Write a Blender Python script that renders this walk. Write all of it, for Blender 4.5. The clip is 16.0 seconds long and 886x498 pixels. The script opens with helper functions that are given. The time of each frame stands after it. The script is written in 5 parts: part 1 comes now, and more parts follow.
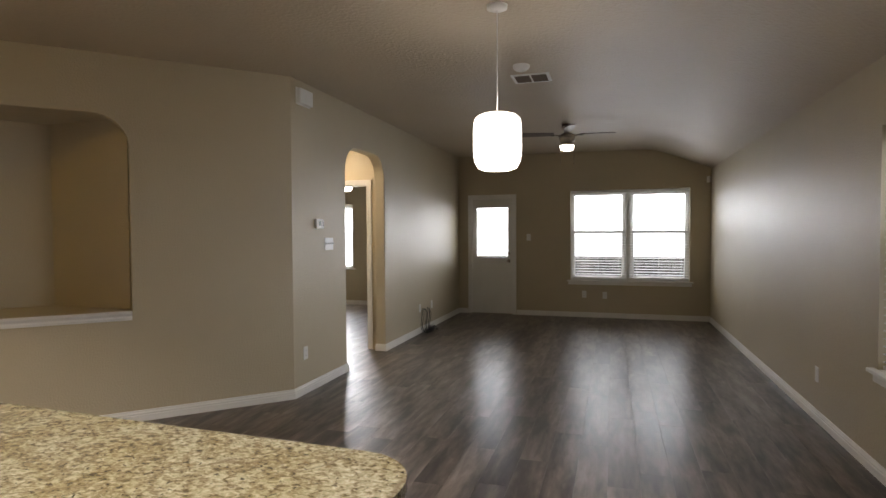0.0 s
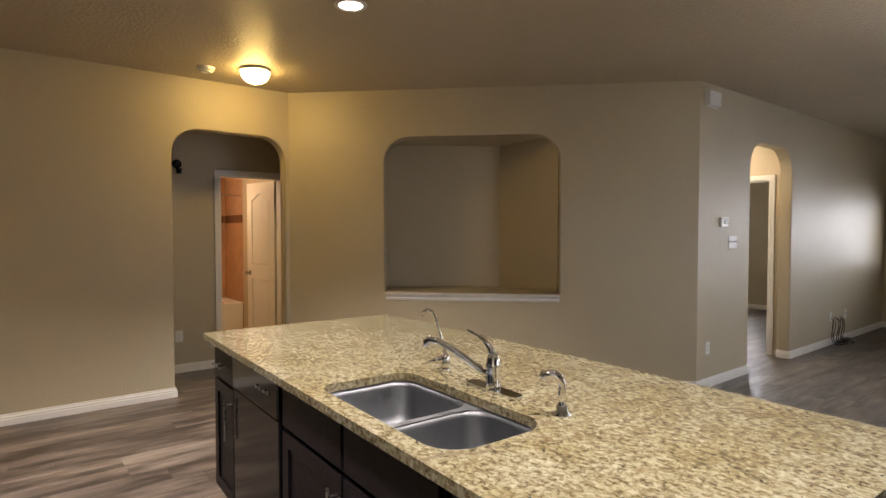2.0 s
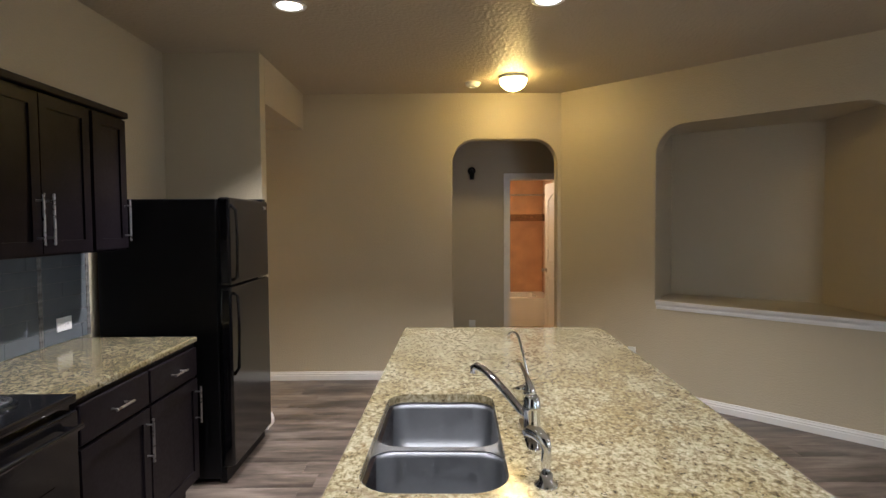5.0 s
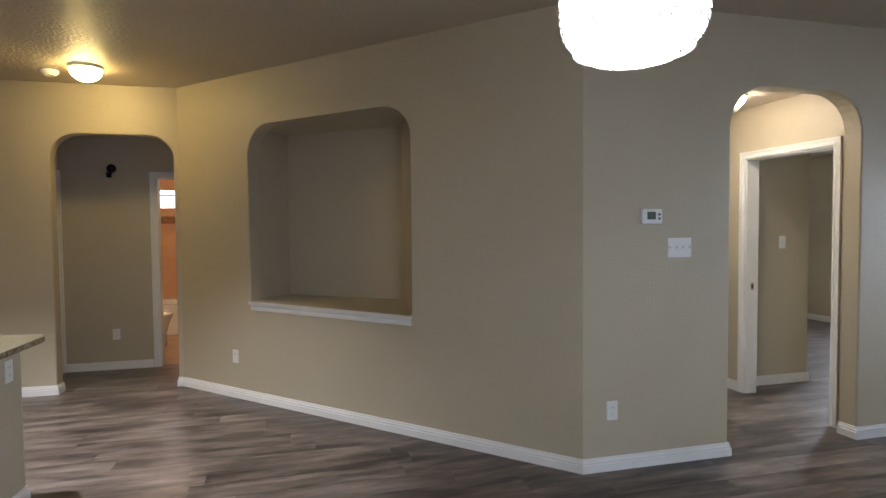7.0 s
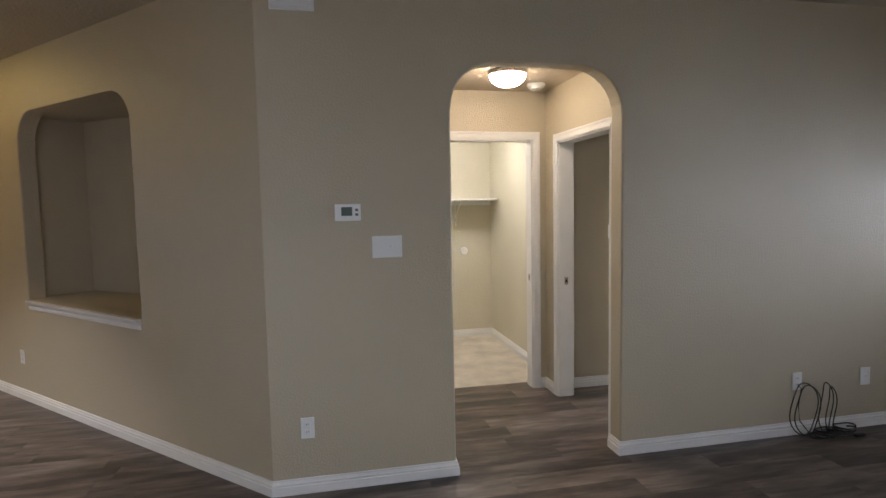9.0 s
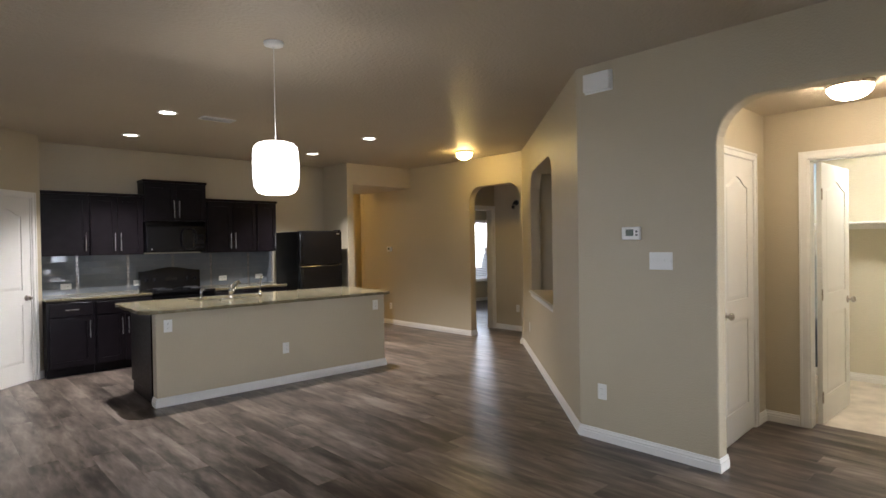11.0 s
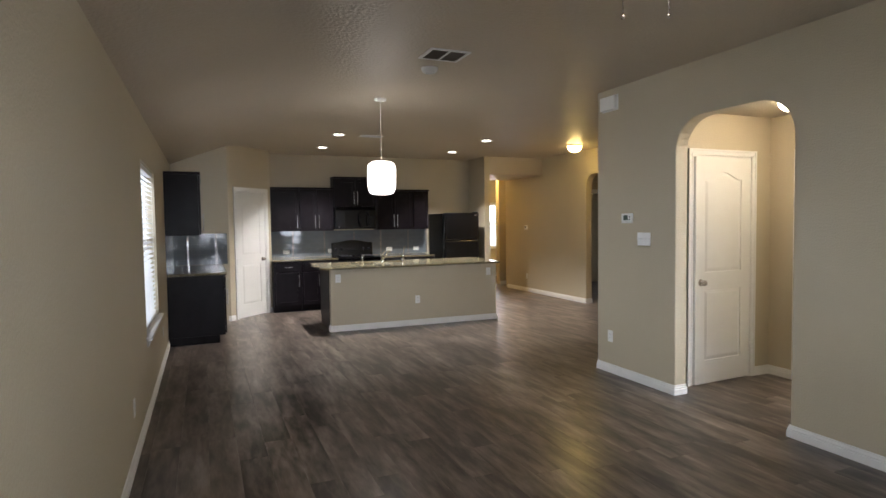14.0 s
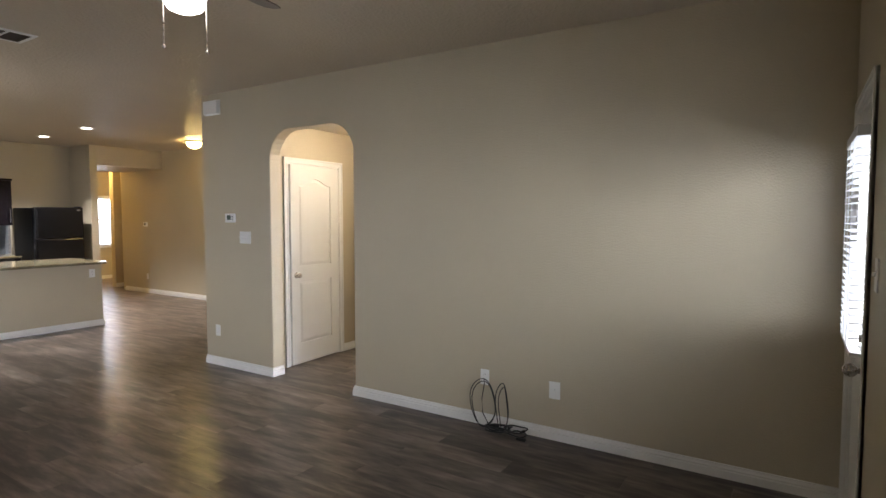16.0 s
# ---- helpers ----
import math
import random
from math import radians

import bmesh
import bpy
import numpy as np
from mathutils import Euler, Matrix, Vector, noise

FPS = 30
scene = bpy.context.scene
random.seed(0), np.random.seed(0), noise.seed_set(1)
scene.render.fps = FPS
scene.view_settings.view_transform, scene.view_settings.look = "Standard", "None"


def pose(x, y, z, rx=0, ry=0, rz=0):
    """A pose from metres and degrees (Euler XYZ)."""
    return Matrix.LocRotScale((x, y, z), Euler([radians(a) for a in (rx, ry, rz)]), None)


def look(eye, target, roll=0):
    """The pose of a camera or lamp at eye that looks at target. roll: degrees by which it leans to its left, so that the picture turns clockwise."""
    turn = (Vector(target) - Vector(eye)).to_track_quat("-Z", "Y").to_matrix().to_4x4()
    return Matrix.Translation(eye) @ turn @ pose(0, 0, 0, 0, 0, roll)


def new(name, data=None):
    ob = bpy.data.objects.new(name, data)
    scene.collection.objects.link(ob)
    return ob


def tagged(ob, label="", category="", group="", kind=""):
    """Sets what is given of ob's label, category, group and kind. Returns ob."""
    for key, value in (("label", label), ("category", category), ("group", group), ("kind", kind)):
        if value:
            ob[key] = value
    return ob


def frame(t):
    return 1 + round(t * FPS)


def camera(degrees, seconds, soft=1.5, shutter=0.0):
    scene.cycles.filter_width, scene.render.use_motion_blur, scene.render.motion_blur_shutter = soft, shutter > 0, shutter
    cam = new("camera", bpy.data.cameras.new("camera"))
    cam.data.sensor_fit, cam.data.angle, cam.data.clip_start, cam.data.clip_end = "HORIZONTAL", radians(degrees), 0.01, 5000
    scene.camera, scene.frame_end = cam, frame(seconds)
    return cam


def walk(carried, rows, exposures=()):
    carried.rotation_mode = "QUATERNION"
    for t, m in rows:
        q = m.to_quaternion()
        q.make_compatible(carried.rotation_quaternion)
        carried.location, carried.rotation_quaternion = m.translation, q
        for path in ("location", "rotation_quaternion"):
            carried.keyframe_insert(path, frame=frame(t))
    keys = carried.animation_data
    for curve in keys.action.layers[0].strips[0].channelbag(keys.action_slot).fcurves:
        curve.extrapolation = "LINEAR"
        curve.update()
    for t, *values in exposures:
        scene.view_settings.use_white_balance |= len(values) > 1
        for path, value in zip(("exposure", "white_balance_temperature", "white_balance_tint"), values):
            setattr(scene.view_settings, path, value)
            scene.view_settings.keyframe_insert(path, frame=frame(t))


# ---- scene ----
cam = camera(76.4, 16.0)
PATH = [
    (0, (2.627, -4.24, 1.427), (2.049, -2.326, 1.369), -0.3),
    (0.5, (2.646, -4.471, 1.434), (1.793, -2.663, 1.379), -0.3),
    (1, (2.598, -4.595, 1.428), (1.468, -2.946, 1.364), -0.2),
    (1.5, (2.562, -4.754, 1.445), (1.198, -3.293, 1.376), -0.0),
    (2, (2.541, -4.882, 1.435), (0.968, -3.648, 1.37), 0.0),
    (2.5, (2.583, -4.975, 1.425), (0.835, -4.005, 1.359), -0.0),
    (3, (2.645, -4.999, 1.412), (0.743, -4.385, 1.348), -0.1),
    (3.2, (2.688, -4.996, 1.411), (0.74, -4.549, 1.346), -0.2),
    (5.3, (2.798, -3.505, 1.516), (0.8, -3.492, 1.428), -0.4),
    (5.5, (2.829, -3.257, 1.513), (0.831, -3.214, 1.428), -0.3),
    (6, (2.871, -2.712, 1.507), (0.885, -2.499, 1.417), -0.2),
    (6.5, (2.917, -2.132, 1.469), (0.952, -1.765, 1.387), -0.5),
    (7, (2.979, -1.585, 1.461), (1.04, -1.1, 1.384), -0.5),
    (7.5, (2.956, -1.072, 1.52), (1.067, -0.427, 1.39), -1.2),
    (8, (2.937, -0.593, 1.52), (1.06, 0.081, 1.37), -1.1),
    (8.2, (2.939, -0.419, 1.542), (1.061, 0.249, 1.387), -1.2),
    (10.3, (3.472, 1.608, 1.525), (1.606, 0.894, 1.438), -0.8),
    (10.5, (3.545, 1.818, 1.495), (1.779, 0.881, 1.424), -1.0),
    (11, (3.662, 2.398, 1.474), (2.292, 0.942, 1.45), -0.9),
    (11.5, (3.795, 2.908, 1.482), (2.715, 1.225, 1.462), -0.8),
    (12, (3.767, 3.367, 1.477), (2.921, 1.555, 1.447), -0.9),
    (12.5, (3.758, 3.724, 1.496), (3.049, 1.854, 1.46), -0.9),
    (13, (3.76, 4.019, 1.505), (3.076, 2.141, 1.445), -0.7),
    (13.5, (3.709, 4.247, 1.52), (3.007, 2.376, 1.435), -0.7),
    (14, (3.654, 4.613, 1.502), (2.875, 2.774, 1.407), -0.8),
    (14.5, (3.611, 4.897, 1.503), (2.702, 3.119, 1.398), -0.7),
    (15, (3.595, 5.063, 1.528), (2.455, 3.424, 1.411), -0.4),
    (15.5, (3.612, 5.17, 1.532), (2.183, 3.776, 1.414), -0.3),
    (16, (3.611, 5.226, 1.541), (1.926, 4.156, 1.422), 0.0),
]
walk(cam, [(t, look(eye, target, roll)) for t, eye, target, roll in PATH], [(0, -0.09, 6780, 15), (1.0, 0.04, 6880, 16), (2.0, 0.10, 6750, 17), (2.5, 0.34, 6130, 16), (5.5, 0.10, 5860, 14), (6.5, 0.20, 5480, 14), (7.0, 0.15, 5620, 14), (8.0, -0.14, 5660, 18), (10.5, -0.03, 6220, 17), (11.5, 0.32, 5970, 13), (12.5, 0.33, 6170, 13), (14.5, 0.26, 6170, 14), (16.0, 0.43, 6170, 16)])

E_X, N_Y, S_Y, W_X = 4.10, 5.45, -5.85, -2.68
CEIL, EAVE, CREASE = 2.76, 2.42, 3.23

# ---- world, sun and daylight ----
world = bpy.data.worlds.new("world")
scene.world = world
world.use_nodes = True
wn = world.node_tree.nodes
sky = wn.new("ShaderNodeTexSky")
sky.sky_type, sky.sun_disc, sky.sun_elevation, sky.sun_rotation = "NISHITA", False, radians(50), radians(200)
world.node_tree.links.new(sky.outputs[0], wn["Background"].inputs[0])
wn["Background"].inputs[1].default_value = 0.12
sun = new("sun", bpy.data.lights.new("sun", "SUN"))
sun.data.energy, sun.data.angle, sun.data.color = 1.2, radians(12), (1, 0.96, 0.9)
sun.matrix_world = look((0, 0, 20), (2, -6, 12))


def area(name, m, w, h, power, color):
    lamp = bpy.data.lights.new(name, "AREA")
    lamp.shape, lamp.size, lamp.size_y, lamp.energy, lamp.color = "RECTANGLE", w, h, power, color
    ob = new(name, lamp)
    ob.matrix_world = m
    return ob


DAY = (0.89, 0.95, 1.0)

area("daylight_north", look((4.3, N_Y + 1.9, 1.85), (4.1, N_Y, 1.45)), 9.2, 1.9, 680, DAY)
area("daylight_east", look((E_X + 1.3, -1.05, 1.7), (E_X, -1.05, 1.3)), 2.6, 2.4, 170, DAY)
area("daylight_bedroom", look((-6.8, -8.0, 1.6), (-6.7, -7.2, 1.3)), 1.8, 1.8, 140, DAY)
area("daylight_entry", look((-3.4, -9.9, 1.6), (-3.4, -9.0, 1.3)), 1.8, 2.0, 160, DAY)
area("daylight_guest", look((-2.8, 6.9, 1.6), (-2.8, 6.0, 1.3)), 1.8, 2.0, 800, DAY)


for cx, cy in ((1.86, -3.34), (1.82, -4.75), (-0.43, -3.24), (-0.50, -4.70)):
    beam = bpy.data.lights.new("can_beam", "SPOT")
    beam.energy, beam.color, beam.spot_size, beam.spot_blend, beam.shadow_soft_size = 250, (1.0, 0.95, 0.88), radians(104), 0.7, 0.012
    new("can_beam", beam).location = (cx, cy, CEIL - 0.02)


# ---- materials ----
def mat(name):
    m = bpy.data.materials.new(name)
    m.use_nodes = True
    return m, m.node_tree.nodes, m.node_tree.links, m.node_tree.nodes["Principled BSDF"]


def node(ns, kind, **v):
    n = ns.new("ShaderNode" + kind)
    for k, val in v.items():
        n.inputs[k.replace("_", " ")].default_value = val
    return n


def ramp(ns, stops):
    r = ns.new("ShaderNodeValToRGB")
    el = r.color_ramp.elements
    while len(el) < len(stops):
        el.new(0.5)
    for e, (p, c) in zip(el, stops):
        e.position, e.color = p, (*c, 1)
    return r


def coords(ns, ls, scale=(1, 1, 1)):
    tc, mp = ns.new("ShaderNodeTexCoord"), ns.new("ShaderNodeMapping")
    mp.inputs["Scale"].default_value = scale
    ls.new(tc.outputs["Object"], mp.inputs[0])
    return mp.outputs[0]


def bump(ns, ls, bs, height, strength, dist):
    b = node(ns, "Bump", Strength=strength, Distance=dist)
    ls.new(height, b.inputs["Height"])
    ls.new(b.outputs[0], bs.inputs["Normal"])
    return b


def plain(name, color, rough, metal=0.0, vary=0.06, scale=6.0, grain=120.0, relief=0.1, coat=0.0, gloss=0.5):
    """Paint, plastic or metal with two scales of tone and a fine relief."""
    m, ns, ls, bs = mat(name)
    co = coords(ns, ls)
    n1 = node(ns, "TexNoise", Scale=scale, Detail=4.0)
    n2 = node(ns, "TexNoise", Scale=grain, Detail=3.0)
    ls.new(co, n1.inputs["Vector"])
    ls.new(co, n2.inputs["Vector"])
    lo, hi = [c * (1 - vary) for c in color], [min(1, c * (1 + vary)) for c in color]
    r = ramp(ns, [(0.3, lo), (0.7, hi)])
    ls.new(n1.outputs[0], r.inputs[0])
    ls.new(r.outputs[0], bs.inputs["Base Color"])
    rr = ramp(ns, [(0.3, [max(0, rough - 0.06)] * 3), (0.7, [min(1, rough + 0.06)] * 3)])
    ls.new(n2.outputs[0], rr.inputs[0])
    ls.new(rr.outputs[0], bs.inputs["Roughness"])
    bs.inputs["Metallic"].default_value = metal
    bs.inputs["Coat Weight"].default_value = coat
    bs.inputs["Specular IOR Level"].default_value = gloss
    if relief:
        bump(ns, ls, bs, n2.outputs[0], relief, 0.002)
    return m


def glow(name, color, strength):
    m, ns, ls, bs = mat(name)
    bs.inputs["Base Color"].default_value = (0.8, 0.8, 0.78, 1)
    bs.inputs["Emission Color"].default_value = (*color, 1)
    bs.inputs["Emission Strength"].default_value = strength
    return m


def wall_paint(name, color, rough=0.42, relief=0.27, scale=85.0, thick=0.004):
    """Rolled paint over an orange-peel or knocked-down plaster."""
    m, ns, ls, bs = mat(name)
    co = coords(ns, ls)
    big = node(ns, "TexNoise", Scale=0.9, Detail=5.0)
    peel = node(ns, "TexNoise", Scale=scale, Detail=3.0, Roughness=0.45)
    blot = node(ns, "TexVoronoi", Scale=scale * 0.45)
    for n in (big, peel, blot):
        ls.new(co, n.inputs["Vector"])
    r = ramp(ns, [(0.3, [c * 0.95 for c in color]), (0.7, [c * 1.04 for c in color])])
    ls.new(big.outputs[0], r.inputs[0])
    ls.new(r.outputs[0], bs.inputs["Base Color"])
    cut = ramp(ns, [(0.42, (0, 0, 0)), (0.62, (1, 1, 1))])
    ls.new(peel.outputs[0], cut.inputs[0])
    add = ns.new("ShaderNodeMath")
    add.operation = "MULTIPLY_ADD"
    ls.new(blot.outputs["Distance"], add.inputs[0])
    add.inputs[1].default_value = 0.12
    ls.new(cut.outputs[0], add.inputs[2])
    bump(ns, ls, bs, add.outputs[0], relief, thick)
    bs.inputs["Roughness"].default_value = rough
    return m


def wood_floor(name, info="Random"):
    """Grey-brown laminate planks: grain along Y, a tone of its own for each plank."""
    m, ns, ls, bs = mat(name)
    geo, oi = ns.new("ShaderNodeNewGeometry"), ns.new("ShaderNodeObjectInfo")
    rnd = oi.outputs["Random"] if info == "Random" else geo.outputs["Random Per Island"]
    off = ns.new("ShaderNodeVectorMath")
    off.operation = "MULTIPLY_ADD"
    sc = ns.new("ShaderNodeCombineXYZ")
    ls.new(rnd, sc.inputs[0]), ls.new(rnd, sc.inputs[1])
    ls.new(sc.outputs[0], off.inputs[0])
    off.inputs[1].default_value = (37, 91, 0)
    ls.new(geo.outputs["Position"], off.inputs[2])
    mp = ns.new("ShaderNodeMapping")
    mp.inputs["Scale"].default_value = (1, 0.19, 1)
    ls.new(off.outputs[0], mp.inputs[0])
    grain = node(ns, "TexNoise", Scale=30.0, Detail=6.0, Roughness=0.62, Distortion=0.3)
    wide = node(ns, "TexNoise", Scale=9.0, Detail=2.0, Distortion=0.3)
    ls.new(mp.outputs[0], grain.inputs["Vector"]), ls.new(mp.outputs[0], wide.inputs["Vector"])
    tone = ramp(ns, [(0.0, (0.027, 0.020, 0.017)), (0.3, (0.064, 0.050, 0.042)), (0.6, (0.146, 0.116, 0.096)), (1.0, (0.275, 0.232, 0.197))])
    mix = ns.new("ShaderNodeMath")
    mix.operation = "MULTIPLY_ADD"
    ls.new(rnd, mix.inputs[0])
    mix.inputs[1].default_value = 0.27
    a = ns.new("ShaderNodeMath")
    a.operation = "MULTIPLY_ADD"
    ls.new(grain.outputs[0], a.inputs[0])
    a.inputs[1].default_value = 0.85
    b = ns.new("ShaderNodeMath")
    b.operation = "MULTIPLY_ADD"
    ls.new(wide.outputs[0], b.inputs[0])
    b.inputs[1].default_value, b.inputs[2].default_value = 1.45, -0.79
    ls.new(b.outputs[0], a.inputs[2])
    ls.new(a.outputs[0], mix.inputs[2])
    ls.new(mix.outputs[0], tone.inputs[0])
    ls.new(tone.outputs[0], bs.inputs["Base Color"])
    rr = ramp(ns, [(0.0, (0.28,) * 3), (1.0, (0.32,) * 3)])
    ls.new(rnd, rr.inputs[0])
    ls.new(rr.outputs[0], bs.inputs["Roughness"])
    bs.inputs["Specular IOR Level"].default_value = 0.30
    bump(ns, ls, bs, grain.outputs[0], 0.16, 0.001)
    return m


def granite(name):
    """Cream and gold granite: soft clouds, gold crystals, sparse long dark flecks, pale quartz and a hairline vein."""
    m, ns, ls, bs = mat(name)
    co = coords(ns, ls)
    drift = coords(ns, ls, (0.9, 1.12, 1))
    cloud = node(ns, "TexNoise", Scale=5.0, Detail=5.0, Distortion=0.8)
    fleck = node(ns, "TexNoise", Scale=64.0, Detail=5.0, Roughness=0.62, Distortion=0.6)
    dark = node(ns, "TexNoise", Scale=66.0, Detail=3.0, Roughness=0.6, Distortion=0.8)
    gold = node(ns, "TexNoise", Scale=17.0, Detail=4.0, Roughness=0.6, Distortion=0.9)
    cell = node(ns, "TexVoronoi", Scale=60.0)
    vein = node(ns, "TexNoise", Scale=0.8, Detail=3.0, Distortion=0.4)
    for n, v in ((cloud, co), (fleck, drift), (dark, drift), (gold, co), (cell, drift), (vein, co)):
        ls.new(v, n.inputs["Vector"])

    def blend(kind, fac, a, b):
        x = ns.new("ShaderNodeMix")
        x.data_type, x.blend_type = "RGBA", kind
        for sock, val in (("Factor", fac), ("A", a), ("B", b)):
            if isinstance(val, (tuple, float)):
                x.inputs[sock].default_value = val
            else:
                ls.new(val, x.inputs[sock])
        return x.outputs["Result"]

    def cut(src, lo, hi, top=1.0):
        c = ramp(ns, [(lo, (0, 0, 0)), (hi, (top,) * 3)])
        ls.new(src, c.inputs[0])
        return c.outputs[0]

    base = ramp(ns, [(0.36, (0.085, 0.066, 0.036)), (0.45, (0.170, 0.146, 0.090)), (0.54, (0.240, 0.217, 0.148)), (0.66, (0.330, 0.312, 0.240))])
    ls.new(fleck.outputs[0], base.inputs[0])
    tint = ramp(ns, [(0.35, (0.78, 0.73, 0.60)), (0.65, (1, 1, 1))])
    ls.new(cloud.outputs[0], tint.inputs[0])
    col = blend("MULTIPLY", 1.0, base.outputs[0], tint.outputs[0])
    col = blend("MIX", cut(gold.outputs[0], 0.60, 0.70, 0.6), col, (0.125, 0.085, 0.036, 1))
    pale = ramp(ns, [(0.0, (0.45,) * 3), (0.20, (0, 0, 0))])
    ls.new(cell.outputs["Distance"], pale.inputs[0])
    col = blend("MIX", pale.outputs[0], col, (0.40, 0.38, 0.31, 1))
    col = blend("MIX", cut(dark.outputs[0], 0.635, 0.67, 0.92), col, (0.024, 0.018, 0.013, 1))
    line = ramp(ns, [(0.4972, (0, 0, 0)), (0.4995, (0.6,) * 3), (0.5005, (0.6,) * 3), (0.5028, (0, 0, 0))])
    ls.new(vein.outputs[0], line.inputs[0])
    col = blend("MIX", line.outputs[0], col, (0.09, 0.065, 0.04, 1))
    ls.new(col, bs.inputs["Base Color"])
    bs.inputs["Roughness"].default_value = 0.13
    return m


WALL = wall_paint("tan_wall_paint", (0.503, 0.438, 0.312))
CEILP = wall_paint("tan_ceiling_paint", (0.51, 0.436, 0.330), 0.48, 0.42, 38.0, 0.005)
WARMW = wall_paint("cream_room_paint", (0.62, 0.58, 0.45))
TRIM = plain("white_trim_paint", (0.78, 0.77, 0.74), 0.35, vary=0.03, relief=0.05)
WHITE = plain("white_plastic", (0.80, 0.80, 0.78), 0.35, vary=0.02, relief=0.03)
DOORP = plain("white_door_paint", (0.76, 0.75, 0.71), 0.4, vary=0.03, scale=3, relief=0.12)
FLOOR = wood_floor("laminate_plank")
FLOORS = wood_floor("laminate_plank_joined", "Island")
GAP = plain("plank_joint", (0.035, 0.028, 0.024), 0.8)
GRANITE = granite("speckled_granite")
ESPRESSO = plain("espresso_wood", (0.0085, 0.0065, 0.0085), 0.36, vary=0.25, scale=9, grain=60, relief=0.08, gloss=0.14)
BLACK = plain("black_enamel", (0.005, 0.005, 0.006), 0.12, vary=0.1, relief=0.02)
BLACKM = plain("black_matt", (0.007, 0.007, 0.008), 0.42, vary=0.15, gloss=0.15)
DGLASS = plain("black_glass", (0.006, 0.006, 0.007), 0.04, vary=0.05, relief=0)
STEEL = plain("brushed_steel", (0.50, 0.50, 0.50), 0.30, 1.0, vary=0.05, grain=60, relief=0)
SINKM = plain("satin_sink_steel", (0.19, 0.20, 0.215), 0.50, 1.0, vary=0.03, grain=40, relief=0)
CHROME = plain("chrome", (0.72, 0.73, 0.75), 0.07, 1.0, vary=0.04, relief=0)
NICKEL = plain("brushed_nickel", (0.48, 0.44, 0.39), 0.28, 1.0, vary=0.06)
TILE = plain("grey_glass_tile", (0.13, 0.145, 0.16), 0.06, vary=0.12, scale=3, relief=0.03, coat=0.6)
ACCENT = plain("silver_mosaic_tile", (0.55, 0.53, 0.52), 0.14, 0.7, vary=0.5, scale=40, relief=0.1)
GROUT = plain("grey_grout", (0.16, 0.16, 0.16), 0.8)
SLAT = plain("white_blind_slat", (0.80, 0.80, 0.80), 0.45, vary=0.02, relief=0.02)
SLATT = plain("translucent_blind_slat", (0.82, 0.82, 0.82), 0.4, vary=0.02, relief=0)
sns, sls = SLATT.node_tree.nodes, SLATT.node_tree.links
stl, smx = node(sns, "BsdfTranslucent", Color=(0.85, 0.85, 0.83, 1)), node(sns, "MixShader", Fac=0.08)
sls.new(sns["Principled BSDF"].outputs[0], smx.inputs[1]), sls.new(stl.outputs[0], smx.inputs[2])
sls.new(smx.outputs[0], sns["Material Output"].inputs[0])
# brown puts the shade of the grille openings into the slat colour
VENTM = plain("shaded_vent_slat", (0.14, 0.11, 0.085), 0.5)
COIL = plain("burner_coil", (0.06, 0.06, 0.065), 0.4, 0.6, vary=0.2)
CABLE = plain("black_cable", (0.02, 0.02, 0.02), 0.45)
CARPET = plain("beige_vinyl", (0.55, 0.49, 0.40), 0.6, vary=0.18, scale=5, relief=0.2)
BATHT = plain("tan_shower_tile", (0.50, 0.28, 0.15), 0.3, vary=0.15, scale=5)
BATHF = plain("tan_bath_floor", (0.35, 0.22, 0.14), 0.4, vary=0.15, scale=5)
MOSAIC = plain("brown_mosaic", (0.20, 0.10, 0.05), 0.25, vary=0.8, scale=45)
BLADE = plain("fan_blade", (0.16, 0.13, 0.11), 0.4, vary=0.2)
PORC = plain("white_porcelain", (0.80, 0.79, 0.76), 0.12, vary=0.02, relief=0)
GRASS = plain("dry_grass", (0.26, 0.26, 0.18), 0.9, vary=0.3, scale=2)
RAILM = plain("white_rail_paint", (0.7, 0.7, 0.7), 0.5)
GLOW_CAN = glow("can_light_lens", (1.0, 0.93, 0.83), 15)
GLOW_PEND = glow("pendant_glow", (1.0, 0.94, 0.86), 7)
GLOW_FAN = glow("fan_light_glow", (1.0, 0.94, 0.84), 12)
GLOW_HALL = glow("hall_lamp_glow", (1.0, 0.69, 0.21), 58)
GLOW_HW = glow("hallway_lamp_glow", (1.0, 0.82, 0.57), 62)
GLOW_ENTRY = glow("entry_lamp_glow", (1.0, 0.64, 0.18), 240)
GLOW_BATH = glow("bath_fill_glow", (1.0, 0.66, 0.34), 95)
GLOW_LAUN = glow("laundry_fill_glow", (1.0, 0.93, 0.80), 105)
SCREEN = plain("grey_insect_screen", (0.10, 0.10, 0.10), 0.8, relief=0)
qns, qls = SCREEN.node_tree.nodes, SCREEN.node_tree.links
qtr, qmx = node(qns, "BsdfTransparent"), node(qns, "MixShader", Fac=0.55)
qls.new(qns["Principled BSDF"].outputs[0], qmx.inputs[1]), qls.new(qtr.outputs[0], qmx.inputs[2])
qls.new(qmx.outputs[0], qns["Material Output"].inputs[0])
GLASS, gns, gls, gbs = mat("window_glass")
gbs.inputs["Transmission Weight"].default_value, gbs.inputs["Roughness"].default_value, gbs.inputs["IOR"].default_value = 1.0, 0.0, 1.45


